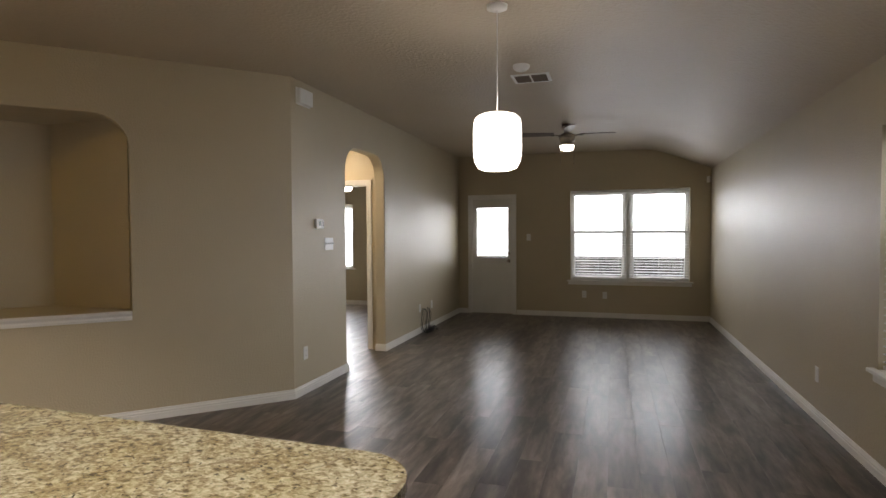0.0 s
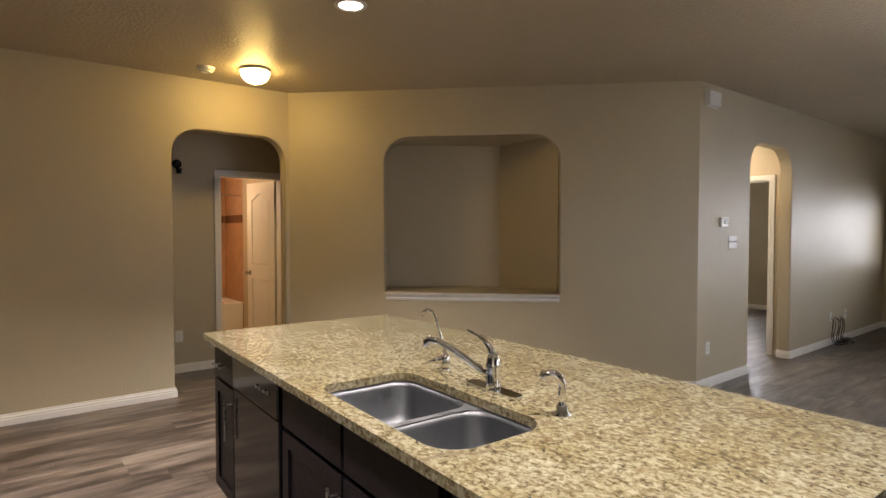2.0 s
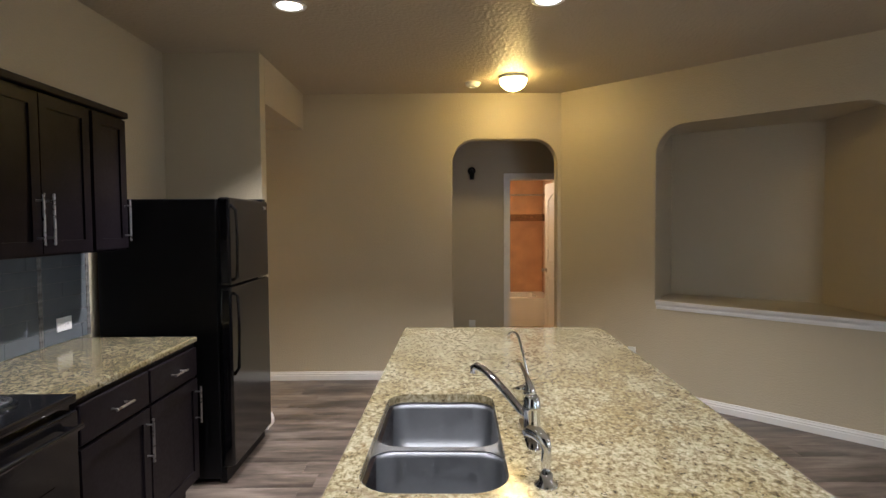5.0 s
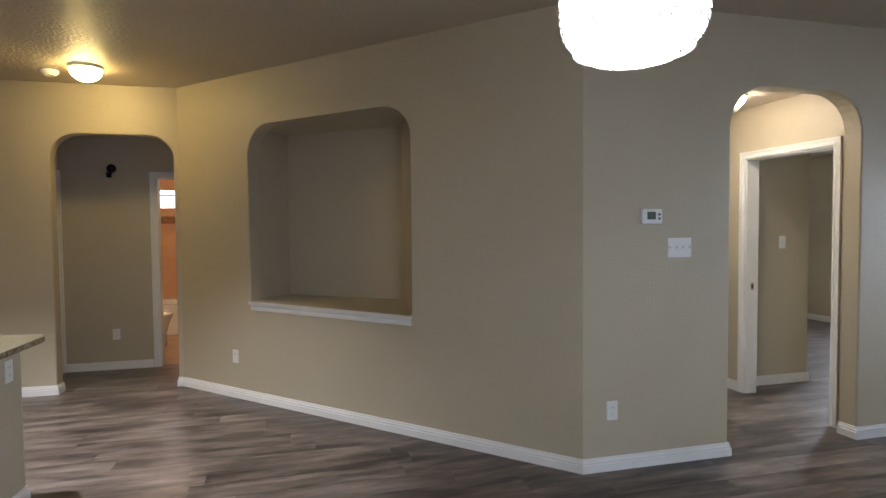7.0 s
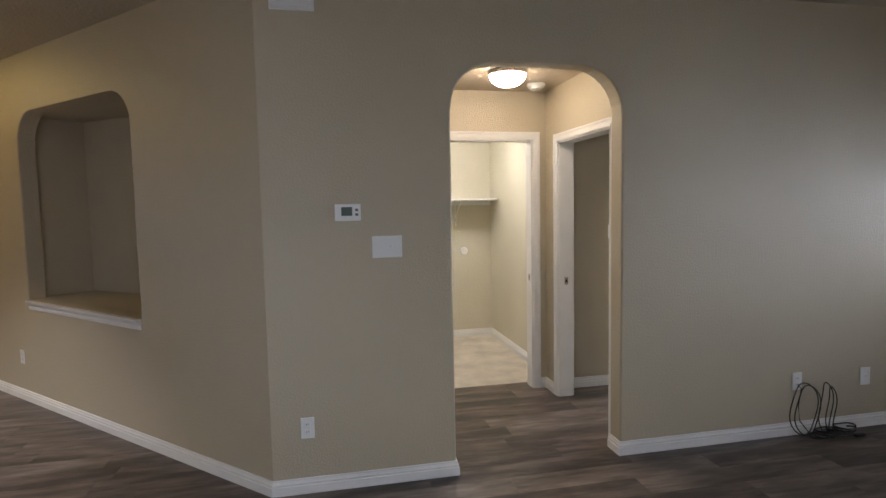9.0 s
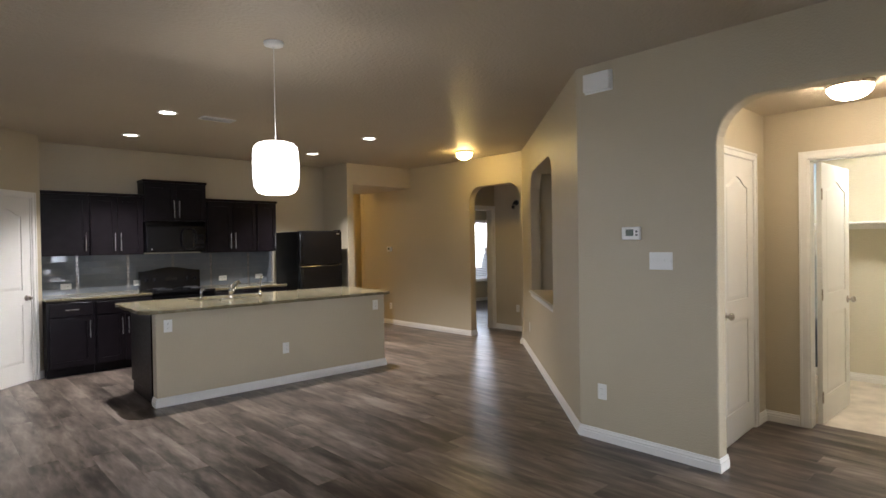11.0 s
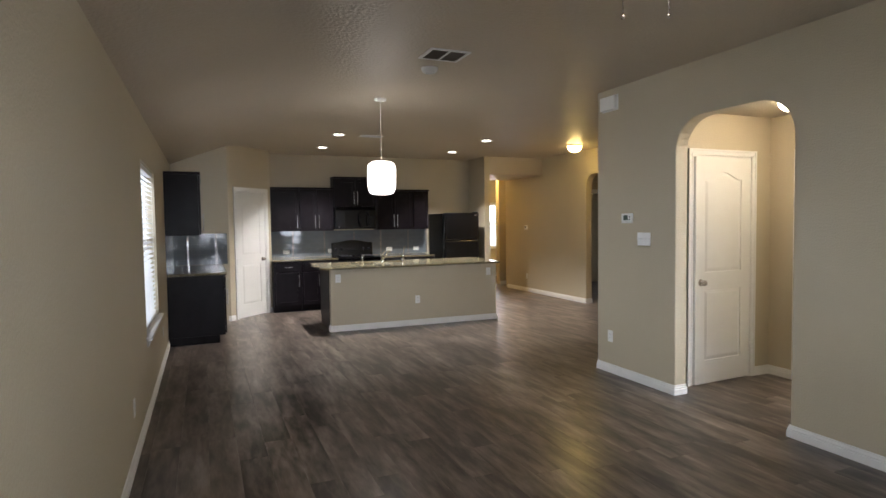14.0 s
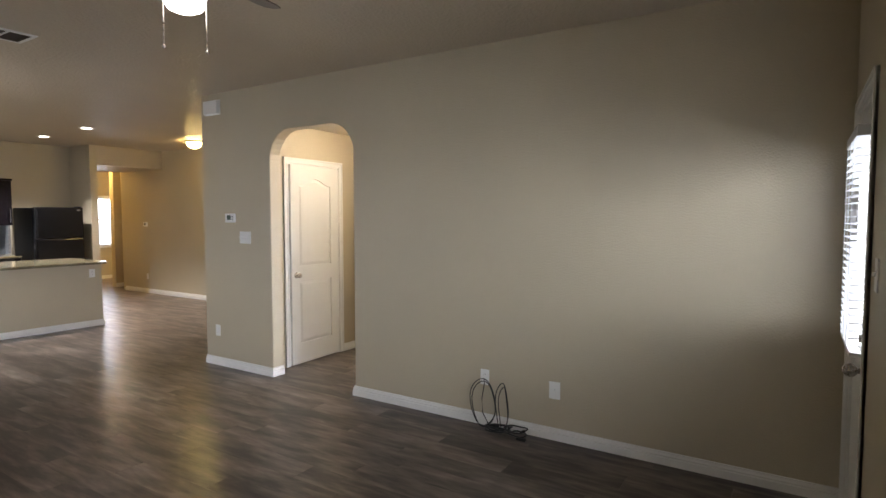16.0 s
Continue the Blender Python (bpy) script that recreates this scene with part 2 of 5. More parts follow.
# ---- mesh helpers ----
def obj(name, bm, m, parent=None, label="", smooth=False):
    me = bpy.data.meshes.new(name)
    bmesh.ops.recalc_face_normals(bm, faces=bm.faces)
    bm.to_mesh(me)
    bm.free()
    me.materials.append(m)
    if smooth:
        for p in me.polygons:
            p.use_smooth = True
    ob = new(name, me)
    ob.parent = parent
    if label:
        ob["label"] = label
    return ob


def part(name, bm, m, parent, label="", smooth=False):
    return obj(name, bm, m, parent, label, smooth)


def thing(name, label, category, m=None, group=""):
    e = new(name)
    e.empty_display_size = 0.05
    if m is not None:
        e.matrix_world = m
    return tagged(e, label, category, group)


def structure(ob, label="", category=""):
    return tagged(ob, label, category, kind="structure")


def box(bm, x0, x1, y0, y1, z0, z1, bevel=0.0, seg=2):
    x0, x1, y0, y1, z0, z1 = min(x0, x1), max(x0, x1), min(y0, y1), max(y0, y1), min(z0, z1), max(z0, z1)
    r = bmesh.ops.create_cube(bm, size=1, matrix=Matrix.Translation(((x0 + x1) / 2, (y0 + y1) / 2, (z0 + z1) / 2)) @ Matrix.Diagonal((x1 - x0, y1 - y0, z1 - z0, 1)))
    if bevel:
        es = {e for v in r["verts"] for e in v.link_edges}
        bmesh.ops.bevel(bm, geom=list(es), offset=bevel, segments=seg, affect="EDGES", profile=0.5)
    return bm


def bx(*a, **k):
    return box(bmesh.new(), *a, **k)


def cyl(bm, p, q, r, r2=None, n=20):
    p, q = Vector(p), Vector(q)
    d = q - p
    m = Matrix.Translation((p + q) / 2) @ d.to_track_quat("Z", "Y").to_matrix().to_4x4()
    bmesh.ops.create_cone(bm, cap_ends=True, segments=n, radius1=r, radius2=r if r2 is None else r2, depth=d.length, matrix=m)
    return bm


def lathe(bm, prof, n=32, at=(0, 0, 0)):
    """Turned shape about Z: prof is (radius, height)."""
    rings = []
    for r, z in prof:
        if r < 1e-5:
            rings.append([bm.verts.new((at[0], at[1], at[2] + z))])
        else:
            rings.append([bm.verts.new((at[0] + r * math.cos(2 * math.pi * i / n), at[1] + r * math.sin(2 * math.pi * i / n), at[2] + z)) for i in range(n)])
    for a, b in zip(rings, rings[1:]):
        for i in range(n):
            j = (i + 1) % n
            if len(a) == 1:
                bm.faces.new((a[0], b[i], b[j]))
            elif len(b) == 1:
                bm.faces.new((a[i], a[j], b[0]))
            else:
                bm.faces.new((a[i], a[j], b[j], b[i]))
    return bm


def tube(bm, pts, r, n=10, closed=False):
    """A round bar along points."""
    pts = [Vector(p) for p in pts]
    rings = []
    up = Vector((0, 0, 1))
    for i, p in enumerate(pts):
        a = pts[i - 1] if i or closed else p
        b = pts[(i + 1) % len(pts)] if i < len(pts) - 1 or closed else p
        d = (b - a).normalized()
        u = d.cross(up)
        if u.length < 0.05:
            u = d.cross(Vector((1, 0, 0)))
        u.normalize()
        v = d.cross(u)
        rr = r[i] if isinstance(r, (list, tuple)) else r
        rings.append([bm.verts.new(p + rr * (math.cos(2 * math.pi * k / n) * u + math.sin(2 * math.pi * k / n) * v)) for k in range(n)])
    m = len(rings)
    for i in range(m if closed else m - 1):
        a, b = rings[i], rings[(i + 1) % m]
        for k in range(n):
            bm.faces.new((a[k], a[(k + 1) % n], b[(k + 1) % n], b[k]))
    if not closed:
        bm.faces.new(rings[0][::-1]), bm.faces.new(rings[-1])
    return bm


def arc(cx, cy, r, a0, a1, n=8):
    return [(cx + r * math.cos(radians(a0 + (a1 - a0) * i / n)), cy + r * math.sin(radians(a0 + (a1 - a0) * i / n))) for i in range(n + 1)]


def rounded(x0, x1, y0, y1, rbl=0.0, rbr=0.0, rtr=0.0, rtl=0.0, n=8):
    out = []
    for cx, cy, r, a in ((x0 + rbl, y0 + rbl, rbl, 180), (x1 - rbr, y0 + rbr, rbr, 270), (x1 - rtr, y1 - rtr, rtr, 0), (x0 + rtl, y1 - rtl, rtl, 90)):
        out += arc(cx, cy, r, a, a + 90, n) if r else [(cx, cy)]
    return out


def plate(loops, d0, d1, bm=None):
    """A flat sheet in XY with holes, from height d0 to d1."""
    bm = bm or bmesh.new()
    edges, seen = [], []
    for lp in loops:
        vs = [bm.verts.new((x, y, d0)) for x, y in lp]
        edges += [bm.edges.new((vs[i], vs[(i + 1) % len(vs)])) for i in range(len(vs))]
    f = bmesh.ops.triangle_fill(bm, use_beauty=True, use_dissolve=False, edges=edges)
    faces = [g for g in f["geom"] if isinstance(g, bmesh.types.BMFace)]
    up = bmesh.ops.extrude_face_region(bm, geom=faces)
    for g in up["geom"]:
        if isinstance(g, bmesh.types.BMVert):
            g.co.z = d1
    return bm


def wall(name, p, q, thick, z0, z1, holes=(), m=None, bevel=0.0, label="", category="wall", sharp_ends=False):
    """A wall whose room face runs from p to q; its body lies to the left of that line. Holes are outlines or (s0, s1, z0, z1, radius)."""
    p, q = Vector(p), Vector(q)
    length = (q - p).length
    a = math.atan2(q.y - p.y, q.x - p.x)
    outer, inner = [(0, z0), (length, z0), (length, z1), (0, z1)], []
    notch = []
    for s0, s1, h0, h1, r in holes:
        if h0 <= z0 + 1e-4:
            notch.append((s0, s1, h1, r))
        else:
            inner.append(rounded(s0, s1, h0, h1, 0, 0, r, r))
    base = [(0, z0)]
    for s0, s1, h1, r in sorted(notch):
        base.append((s0, z0))
        base += (arc(s0 + r, h1 - r, r, 180, 90) if r else [(s0, h1)]) + (arc(s1 - r, h1 - r, r, 90, 0) if r else [(s1, h1)])
        base.append((s1, z0))
    base += [(length, z0), (length, z1), (0, z1)]
    clean = [v for i, v in enumerate(base) if i == 0 or (abs(v[0] - base[i - 1][0]) + abs(v[1] - base[i - 1][1])) > 1e-5]
    bm = plate([clean] + inner, 0, thick)
    ob = obj(name, bm, m or WALL)
    if bevel:
        soft = ob.data.attributes.new("bevel_weight_edge", "FLOAT", "EDGE")
        vs = ob.data.vertices
        tb2 = bmesh.new()
        tb2.from_mesh(ob.data)
        sharp = {e.index for e in tb2.edges if len(e.link_faces) == 2 and e.calc_face_angle() > radians(40)}
        tb2.free()
        for e in ob.data.edges:
            a0, a1 = vs[e.vertices[0]].co, vs[e.vertices[1]].co
            end = any(abs(a0.x - k) < 1e-4 and abs(a1.x - k) < 1e-4 for k in (0, length))
            soft.data[e.index].value = 0.0 if (end and sharp_ends) or e.index not in sharp else 1.0
    # local x along, y up, z out of the back
    ob.matrix_world = Matrix.Translation((p.x, p.y, 0)) @ Matrix.Rotation(a, 4, "Z") @ Matrix(((1, 0, 0, 0), (0, 0, 1, 0), (0, 1, 0, 0), (0, 0, 0, 1)))
    me = ob.data
    me.transform(ob.matrix_world)
    ob.matrix_world = Matrix.Identity(4)
    b2 = bmesh.new()
    b2.from_mesh(me)
    bmesh.ops.recalc_face_normals(b2, faces=b2.faces)
    b2.to_mesh(me)
    b2.free()
    if bevel:
        md = ob.modifiers.new("round", "BEVEL")
        md.width, md.segments, md.limit_method = bevel, 3, "WEIGHT"
    return structure(ob, label or "tan painted wall with a light orange-peel texture", category)


def profile_run(name, pts, prof, m, label, category, parent=None):
    """A moulding of constant section along plan points; prof is (out to the right of the way, z)."""
    pts = [Vector(p) for p in pts]
    bm = bmesh.new()
    rings = []
    for i, p in enumerate(pts):
        d0 = (p - pts[i - 1]).normalized() if i else (pts[1] - p).normalized()
        d1 = (pts[i + 1] - p).normalized() if i < len(pts) - 1 else d0
        n0, n1 = Vector((d0.y, -d0.x)), Vector((d1.y, -d1.x))
        nn = (n0 + n1).normalized()
        k = 1 / max(0.3, nn.dot(n0))
        rings.append([bm.verts.new((p.x + nn.x * o * k, p.y + nn.y * o * k, z)) for o, z in prof])
    for a, b in zip(rings, rings[1:]):
        for i in range(len(prof)):
            j = (i + 1) % len(prof)
            bm.faces.new((a[i], a[j], b[j], b[i]))
    bm.faces.new(rings[0]), bm.faces.new(rings[-1][::-1])
    ob = obj(name, bm, m, parent)
    return structure(ob, label, category)


BASE = [(0, 0), (0.016, 0), (0.016, 0.046), (0.011, 0.050), (0.013, 0.061), (0.009, 0.066), (0.005, 0.077), (0.007, 0.082), (0, 0.084)]


def baseboard(*pts):
    return profile_run("baseboard", pts, BASE, TRIM, "white painted baseboard with a stepped top", "baseboard")


def frame_m(p, q):
    """Local x along the wall from p to q, y into the wall body (left of the way), z up."""
    p, q = Vector(p), Vector(q)
    return Matrix.Translation((p.x, p.y, 0)) @ Matrix.Rotation(math.atan2(q.y - p.y, q.x - p.x), 4, "Z")


def casing(name, m, s0, s1, h, thick, w=0.058, both=True, sill=None):
    """Door lining and moulded casing round an opening, in a wall's own frame."""
    bm = bmesh.new()
    j = 0.018
    box(bm, s0, s0 + j, 0.001, thick - 0.001, 0, h)
    box(bm, s1 - j, s1, 0.001, thick - 0.001, 0, h)
    box(bm, s0 + j, s1 - j, 0.001, thick - 0.001, h - j, h)
    for y0, sg in ((0, -1), (thick, 1)) if both else ((0, -1),):
        for t0, t1, d in ((0, w, 0.011), (0.006, 0.018, 0.015), (w - 0.016, w, 0.018)):
            a0, a1 = s0 + 0.006 - t1, s0 + 0.006 - t0
            box(bm, a0, a1, y0, y0 + sg * d, 0, h - 0.006 + t0)
            b0, b1 = s1 - 0.006 + t0, s1 - 0.006 + t1
            box(bm, b0, b1, y0, y0 + sg * d, 0, h - 0.006 + t0)
            box(bm, a0, b1, y0, y0 + sg * d, h - 0.006 + t0, h - 0.006 + t1)
    ob = obj(name, bm, TRIM)
    ob.matrix_world = m
    return structure(ob, "white painted door casing with a moulded edge", "door frame")


def arched(x0, x1, y0, y1, rise, n=12):
    top = [(x1 + (x0 - x1) * i / n, y1 - rise + rise * (0.5 - 0.5 * math.cos(2 * math.pi * i / n))) for i in range(n + 1)]
    return [(x0, y0), (x1, y0)] + top


def panel_door(name, label, w, h, m, knob_side=1, knob=NICKEL, category="door", bolt=False):
    """Hollow two-panel door with an arched upper panel. Local x from the hinge, y thickness centred, z up."""
    d = thing(name, label, category, m)
    tilt = Matrix(((1, 0, 0, 0), (0, 0, 1, 0), (0, 1, 0, 0), (0, 0, 0, 1)))
    st = 0.115
    up, lo = (st, w - st, 1.02, h - 0.13), (st, w - st, 0.22, 0.86)
    bm = plate([[(0, 0.008), (w, 0.008), (w, h), (0, h)], arched(*up, 0.07), rounded(*lo)], -0.0175, 0.0175)
    bm.transform(tilt)
    part("door_frame", bm, DOORP, d)
    bm = bmesh.new()
    box(bm, 0.05, w - 0.05, -0.008, 0.008, 0.06, h - 0.06)
    part("core", bm, DOORP, d)
    for nm, o, rise in (("upper_panel", up, 0.07), ("lower_panel", lo, 0)):
        g = 0.035
        bm = bmesh.new()
        for s in (-1, 1):
            ring0 = arched(o[0] + 0.004, o[1] - 0.004, o[2] + 0.004, o[3] - 0.004, max(rise, 0.001))
            ring1 = arched(o[0] + g, o[1] - g, o[2] + g, o[3] - g, max(rise * 0.8, 0.001))
            a = [bm.verts.new((x, s * 0.0085, z)) for x, z in ring0]
            b = [bm.verts.new((x, s * 0.0150, z)) for x, z in ring1]
            for i in range(len(a)):
                k = (i + 1) % len(a)
                bm.faces.new((a[i], a[k], b[k], b[i]))
            bm.faces.new(b)
        part(nm, bm, DOORP, d)
    kx = w - 0.065 if knob_side > 0 else 0.065
    kn = bmesh.new()
    for s in (-1, 1):
        cyl(kn, (kx, s * 0.0175, 0.93), (kx, s * 0.024, 0.93), 0.031)
        cyl(kn, (kx, s * 0.024, 0.93), (kx, s * 0.05, 0.93), 0.011)
        lv = bmesh.ops.create_uvsphere(kn, u_segments=16, v_segments=10, radius=0.027, matrix=Matrix.Translation((kx, s * 0.062, 0.93)) @ Matrix.Diagonal((1, 0.75, 1, 1)))
    part("knob", kn, knob, d, "brushed nickel door knob", smooth=True)
    hx = 0 if knob_side > 0 else w
    for z in (0.22, 1.02, 1.80):
        hb = cyl(bmesh.new(), (hx - 0.004 * knob_side, -0.02, z - 0.045), (hx - 0.004 * knob_side, -0.02, z + 0.045), 0.006, n=10)
        part("hinge", hb, NICKEL, d)
    return d


# ---- large structure ----
H = 2.92
NW = 0.045  # casing standoff
wall("wall_west_living", (0, 0), (0, N_Y), 0.13, 0, H, [(1.01, 2.04, 0, 2.33, 0.27)], bevel=0.012, sharp_ends=True)
wall("wall_north", (-0.13, N_Y), (E_X + 0.15, N_Y), 0.15, 0, H, [(0.355, 1.105, 0, 2.03, 0), (2.07, 3.93, 0.62, 2.12, 0)])
wall("wall_east", (E_X, N_Y), (E_X, -6.0), 0.15, 0, H, [(N_Y + 0.41, N_Y + 1.69, 0.62, 2.03, 0)])
wall("wall_pantry_north", (E_X, -4.75), (3.30, -4.75), 0.1, 0, H)
PD0, PD1 = (3.30, -4.75), (2.60, -5.42)
PDL = math.hypot(0.70, 0.67)
wall("wall_pantry_door", PD0, PD1, 0.1, 0, H, [(0.16, 0.84, 0, 2.05, 0)])
wall("wall_pantry_side", (2.60, -5.42), (2.60, S_Y), 0.1, 0, H)
wall("wall_south_kitchen", (2.70, S_Y), (-1.49, S_Y), 0.12, 0, H)
wall("wall_fridge_side", (-1.37, S_Y), (-1.37, -5.15), 0.12, 0, H, bevel=0.008)
wall("wall_passage_east", (-1.49, S_Y), (-1.49, -9.1), 0.12, 0, H)
wall("wall_hall_west", (W_X, -6.56), (W_X, W_X + 0.08), 0.13, 0, H, [(2.835, 3.84, 0, 2.32, 0.22)], bevel=0.012)
wall("wall_diagonal", (W_X - 0.05, W_X - 0.05), (0, 0), 0.13, 0, H, [(1.01, 2.65, 0.85, 2.32, 0.24)], bevel=0.012, sharp_ends=True)
wall("wall_vestibule_back", (-3.55, -4.10), (-3.55, -2.2), 0.12, 0, H, [(1.02, 1.70, 0, 2.02, 0)])
wall("wall_vestibule_south", (-2.81, -3.98), (-3.55, -3.98), 0.12, 0, H, [(0.04, 0.69, 0, 2.02, 0)])
wall("wall_vestibule_north", (-3.55, -2.36), (-2.60, -2.36), 0.1, 0, H)
wall("wall_hallway_south", (-0.13, 0.87), (-1.33, 0.87), 0.1, 0, H, [(0.205, 0.945, 0, 2.07, 0)])
wall("wall_hallway_back", (-1.33, 0.87), (-1.33, 2.11), 0.12, 0, H, [(0.30, 1.13, 0, 2.07, 0)])
wall("wall_hallway_north", (-1.45, 2.11), (-0.13, 2.11), 0.12, 0, H, [(0.365, 1.20, 0, 2.025, 0)])
# niche behind the diagonal wall
for nm, a, b in (("wall_niche_south", (-2.14, -1.97), (-2.45, -1.70)), ("wall_niche_back", (-2.45, -1.70), (-1.75, -0.76)), ("wall_niche_north", (-1.75, -0.76), (-0.93, -0.80))):
    wall(nm, a, b, 0.08, 0.7, 2.45)
NP = [(-2.20, -2.03), (-2.60, -1.66), (-1.78, -0.60), (-0.85, -0.74)]
structure(obj("niche_floor", plate([NP], 0.79, 0.85), WALL), "tan painted floor of a wall niche", "wall niche")
structure(obj("niche_ceiling", plate([NP], 2.32, 2.38), WALL), "tan painted top of a wall niche", "wall niche")
profile_run("trim_niche_sill", [(W_X + 0.675, W_X + 0.675), (W_X + 1.825, W_X + 1.825)], [(0, 0.778), (0.010, 0.778), (0.014, 0.795), (0.011, 0.808), (0.020, 0.820), (0.034, 0.832), (0.038, 0.85), (0, 0.85)], TRIM, "white moulded sill trim below the niche", "niche sill")
# closing walls of the far rooms
wall("wall_bath_west", (-6.25, -4.2), (-6.25, -2.1), 0.1, 0, H, [(0.35, 1.38, 1.79, 2.05, 0)], BATHT, label="tan tiled shower wall")
wall("wall_bath_north", (-6.25, -2.2), (-5.45, -2.2), 0.1, 0, H, m=BATHT, label="tan tiled shower wall")
wall("wall_bath_inner", (-5.45, -2.2), (-3.6, -2.2), 0.1, 0, H)
wall("wall_bath_south", (-3.67, -4.0), (-6.25, -4.0), 0.06, 0, H)
wall("wall_laundry_far", (-3.30, 0.80), (-3.30, 2.25), 0.1, 0, H, m=WARMW, label="cream painted laundry wall")
wall("wall_laundry_north", (-3.3, 2.23), (-1.45, 2.23), 0.1, 0, H, m=WARMW, label="cream painted laundry wall")
wall("wall_laundry_south", (-1.45, 0.75), (-3.3, 0.75), 0.1, 0, H, m=WARMW, label="cream painted laundry wall")
wall("wall_bedroom_south", (-2.81, -7.2), (-7.8, -7.2), 0.15, 0, H, [(3.45, 4.60, 0.50, 2.02, 0)])
wall("wall_bedroom_west", (-7.8, -7.2), (-7.8, -4.3), 0.1, 0, H)
wall("wall_bedroom_north", (-7.8, -4.10), (-3.56, -4.10), 0.02, 0, H)
wall("wall_bedroom_east", (-2.81, -4.1), (-2.81, -6.56), 0.02, 0, H)
wall("wall_entry_north", (-5.2, -6.69), (-2.70, -6.69), 0.1, 0, H)
wall("wall_entry_west", (-5.2, -9.1), (-5.2, -6.69), 0.1, 0, H)
wall("wall_entry_south", (-1.37, -9.1), (-5.3, -9.1), 0.15, 0, H, [(1.56, 2.48, 0.78, 2.02, 0)])
wall("wall_guest_short", (-1.25, 2.23), (-1.25, 2.96), 0.1, 0, H)
wall("wall_guest_north", (-4.6, 6.0), (0, 6.0), 0.15, 0, H, [(1.3, 2.26, 0.72, 2.0, 0)])
wall("wall_guest_west", (-4.6, 2.3), (-4.6, 6.0), 0.1, 0, H)
wall("wall_guest_east", (-0.13, 6.0), (-0.13, 5.45), 0.12, 0, H)
wall("wall_guest_south", (-1.35, 2.33), (-4.6, 2.33), 0.02, 0, H)

cb = bmesh.new()
slope = (CEIL - EAVE) / (E_X - CREASE)
bend = [(CREASE + 0.22 * (i / 5 - 1), CEIL - slope * 0.055 * (i / 5) ** 2) for i in range(11)]
prof = [(-8.0, CEIL)] + bend + [(E_X + 0.14, EAVE - 0.055), (E_X + 0.14, 2.6), (CREASE, 2.94), (-8.0, 2.94)]
ra = [cb.verts.new((x, -9.3, z)) for x, z in prof]
rb = [cb.verts.new((x, 6.2, z)) for x, z in prof]
for i in range(len(prof)):
    k = (i + 1) % len(prof)
    cb.faces.new((ra[i], ra[k], rb[k], rb[i]))
cb.faces.new(ra), cb.faces.new(rb[::-1])
structure(obj("ceiling", cb, CEILP), "tan knockdown-textured ceiling, sloping down to the eave wall", "ceiling")
for nm, x0, x1, y0, y1, z in (("ceiling_hallway", -1.33, -0.13, 0.87, 2.11, 2.445), ("ceiling_laundry", -3.3, -1.45, 0.75, 2.23, 2.47),
                              ("ceiling_vestibule", -3.55, -2.81, -3.98, -2.36, 2.60), ("ceiling_passage", W_X, -1.49, -6.56, -5.15, 2.42),
                              ("ceiling_guest", -4.6, -0.13, 2.33, 6.0, 2.47), ("ceiling_bath", -6.25, -3.67, -4.2, -2.2, 2.47)):
    structure(obj(nm, bx(x0, x1, y0, y1, z, CEIL + 0.05), CEILP if nm != "ceiling_laundry" else WARMW), "tan painted lower ceiling", "ceiling")

structure(obj("floor", bx(-8.2, E_X + 0.15, -9.3, 6.2, -0.2, -0.012), GAP), "dark underlay below the laminate planks", "floor")
structure(obj("floor_laundry", bx(-3.3, -1.42, 0.75, 2.23, -0.012, -0.002), CARPET), "beige vinyl laundry floor", "floor")
structure(obj("floor_bath", bx(-6.25, -3.60, -4.0, -2.2, -0.012, -0.002), BATHF), "tan tiled bathroom floor", "floor")

baseboard((-0.13, 2.04), (0, 2.04), (0, N_Y), (0.165, N_Y))
baseboard((1.035, N_Y), (E_X, N_Y), (E_X, -3.10))
baseboard((-2.81, -2.72), (W_X, -2.72), (W_X, W_X), (0, 0), (0, 1.01), (-0.13, 1.01))
baseboard((-2.78, -6.56), (W_X, -6.56), (W_X, -3.725), (-2.81, -3.725))
baseboard((-1.37, -5.3), (-1.37, -5.15), (-1.49, -5.15), (-1.49, -7.5))
baseboard((-1.135, 0.87), (-1.33, 0.87), (-1.33, 1.11))
baseboard((-1.33, 2.06), (-1.33, 2.11), (-1.145, 2.11))
baseboard((-3.55, -3.98), (-3.55, -3.14))
baseboard((-3.30, 0.75), (-3.30, 2.23), (-1.45, 2.23))
baseboard((-1.25, 2.23), (-1.25, 2.96), (-1.35, 2.96))
baseboard((-4.6, 6.0), (-0.13, 6.0))
baseboard((-2.81, -7.2), (-7.8, -7.2), (-7.8, -4.3))
baseboard((-1.5, -9.1), (-5.2, -9.1), (-5.2, -6.7))
baseboard((3.34, -4.75), (3.30, -4.75), (3.24, -4.81))
baseboard((2.665, -5.355), (2.60, -5.42), (2.60, -5.47))

m_n = frame_m((0, N_Y), (4, N_Y))
casing("trim_patio_door", m_n, 0.225, 0.975, 2.03, 0.15, both=False)
m_pd = frame_m(PD0, PD1)
casing("trim_pantry_door", m_pd, 0.16, 0.84, 2.05, 0.1)
casing("trim_bath_door", frame_m((-3.55, -4.10), (-3.55, -2.2)), 1.02, 1.70, 2.02, 0.12)
casing("trim_closet_door_vestibule", frame_m((-3.55, -2.36), (-2.60, -2.36)), 0.12, 0.66, 2.02, 0.1, both=False)
casing("trim_bedroom_door", frame_m((-2.81, -3.98), (-3.55, -3.98)), 0.04, 0.69, 2.02, 0.12)
casing("trim_closet_door", frame_m((-0.13, 0.87), (-1.33, 0.87)), 0.205, 0.945, 2.07, 0.1)
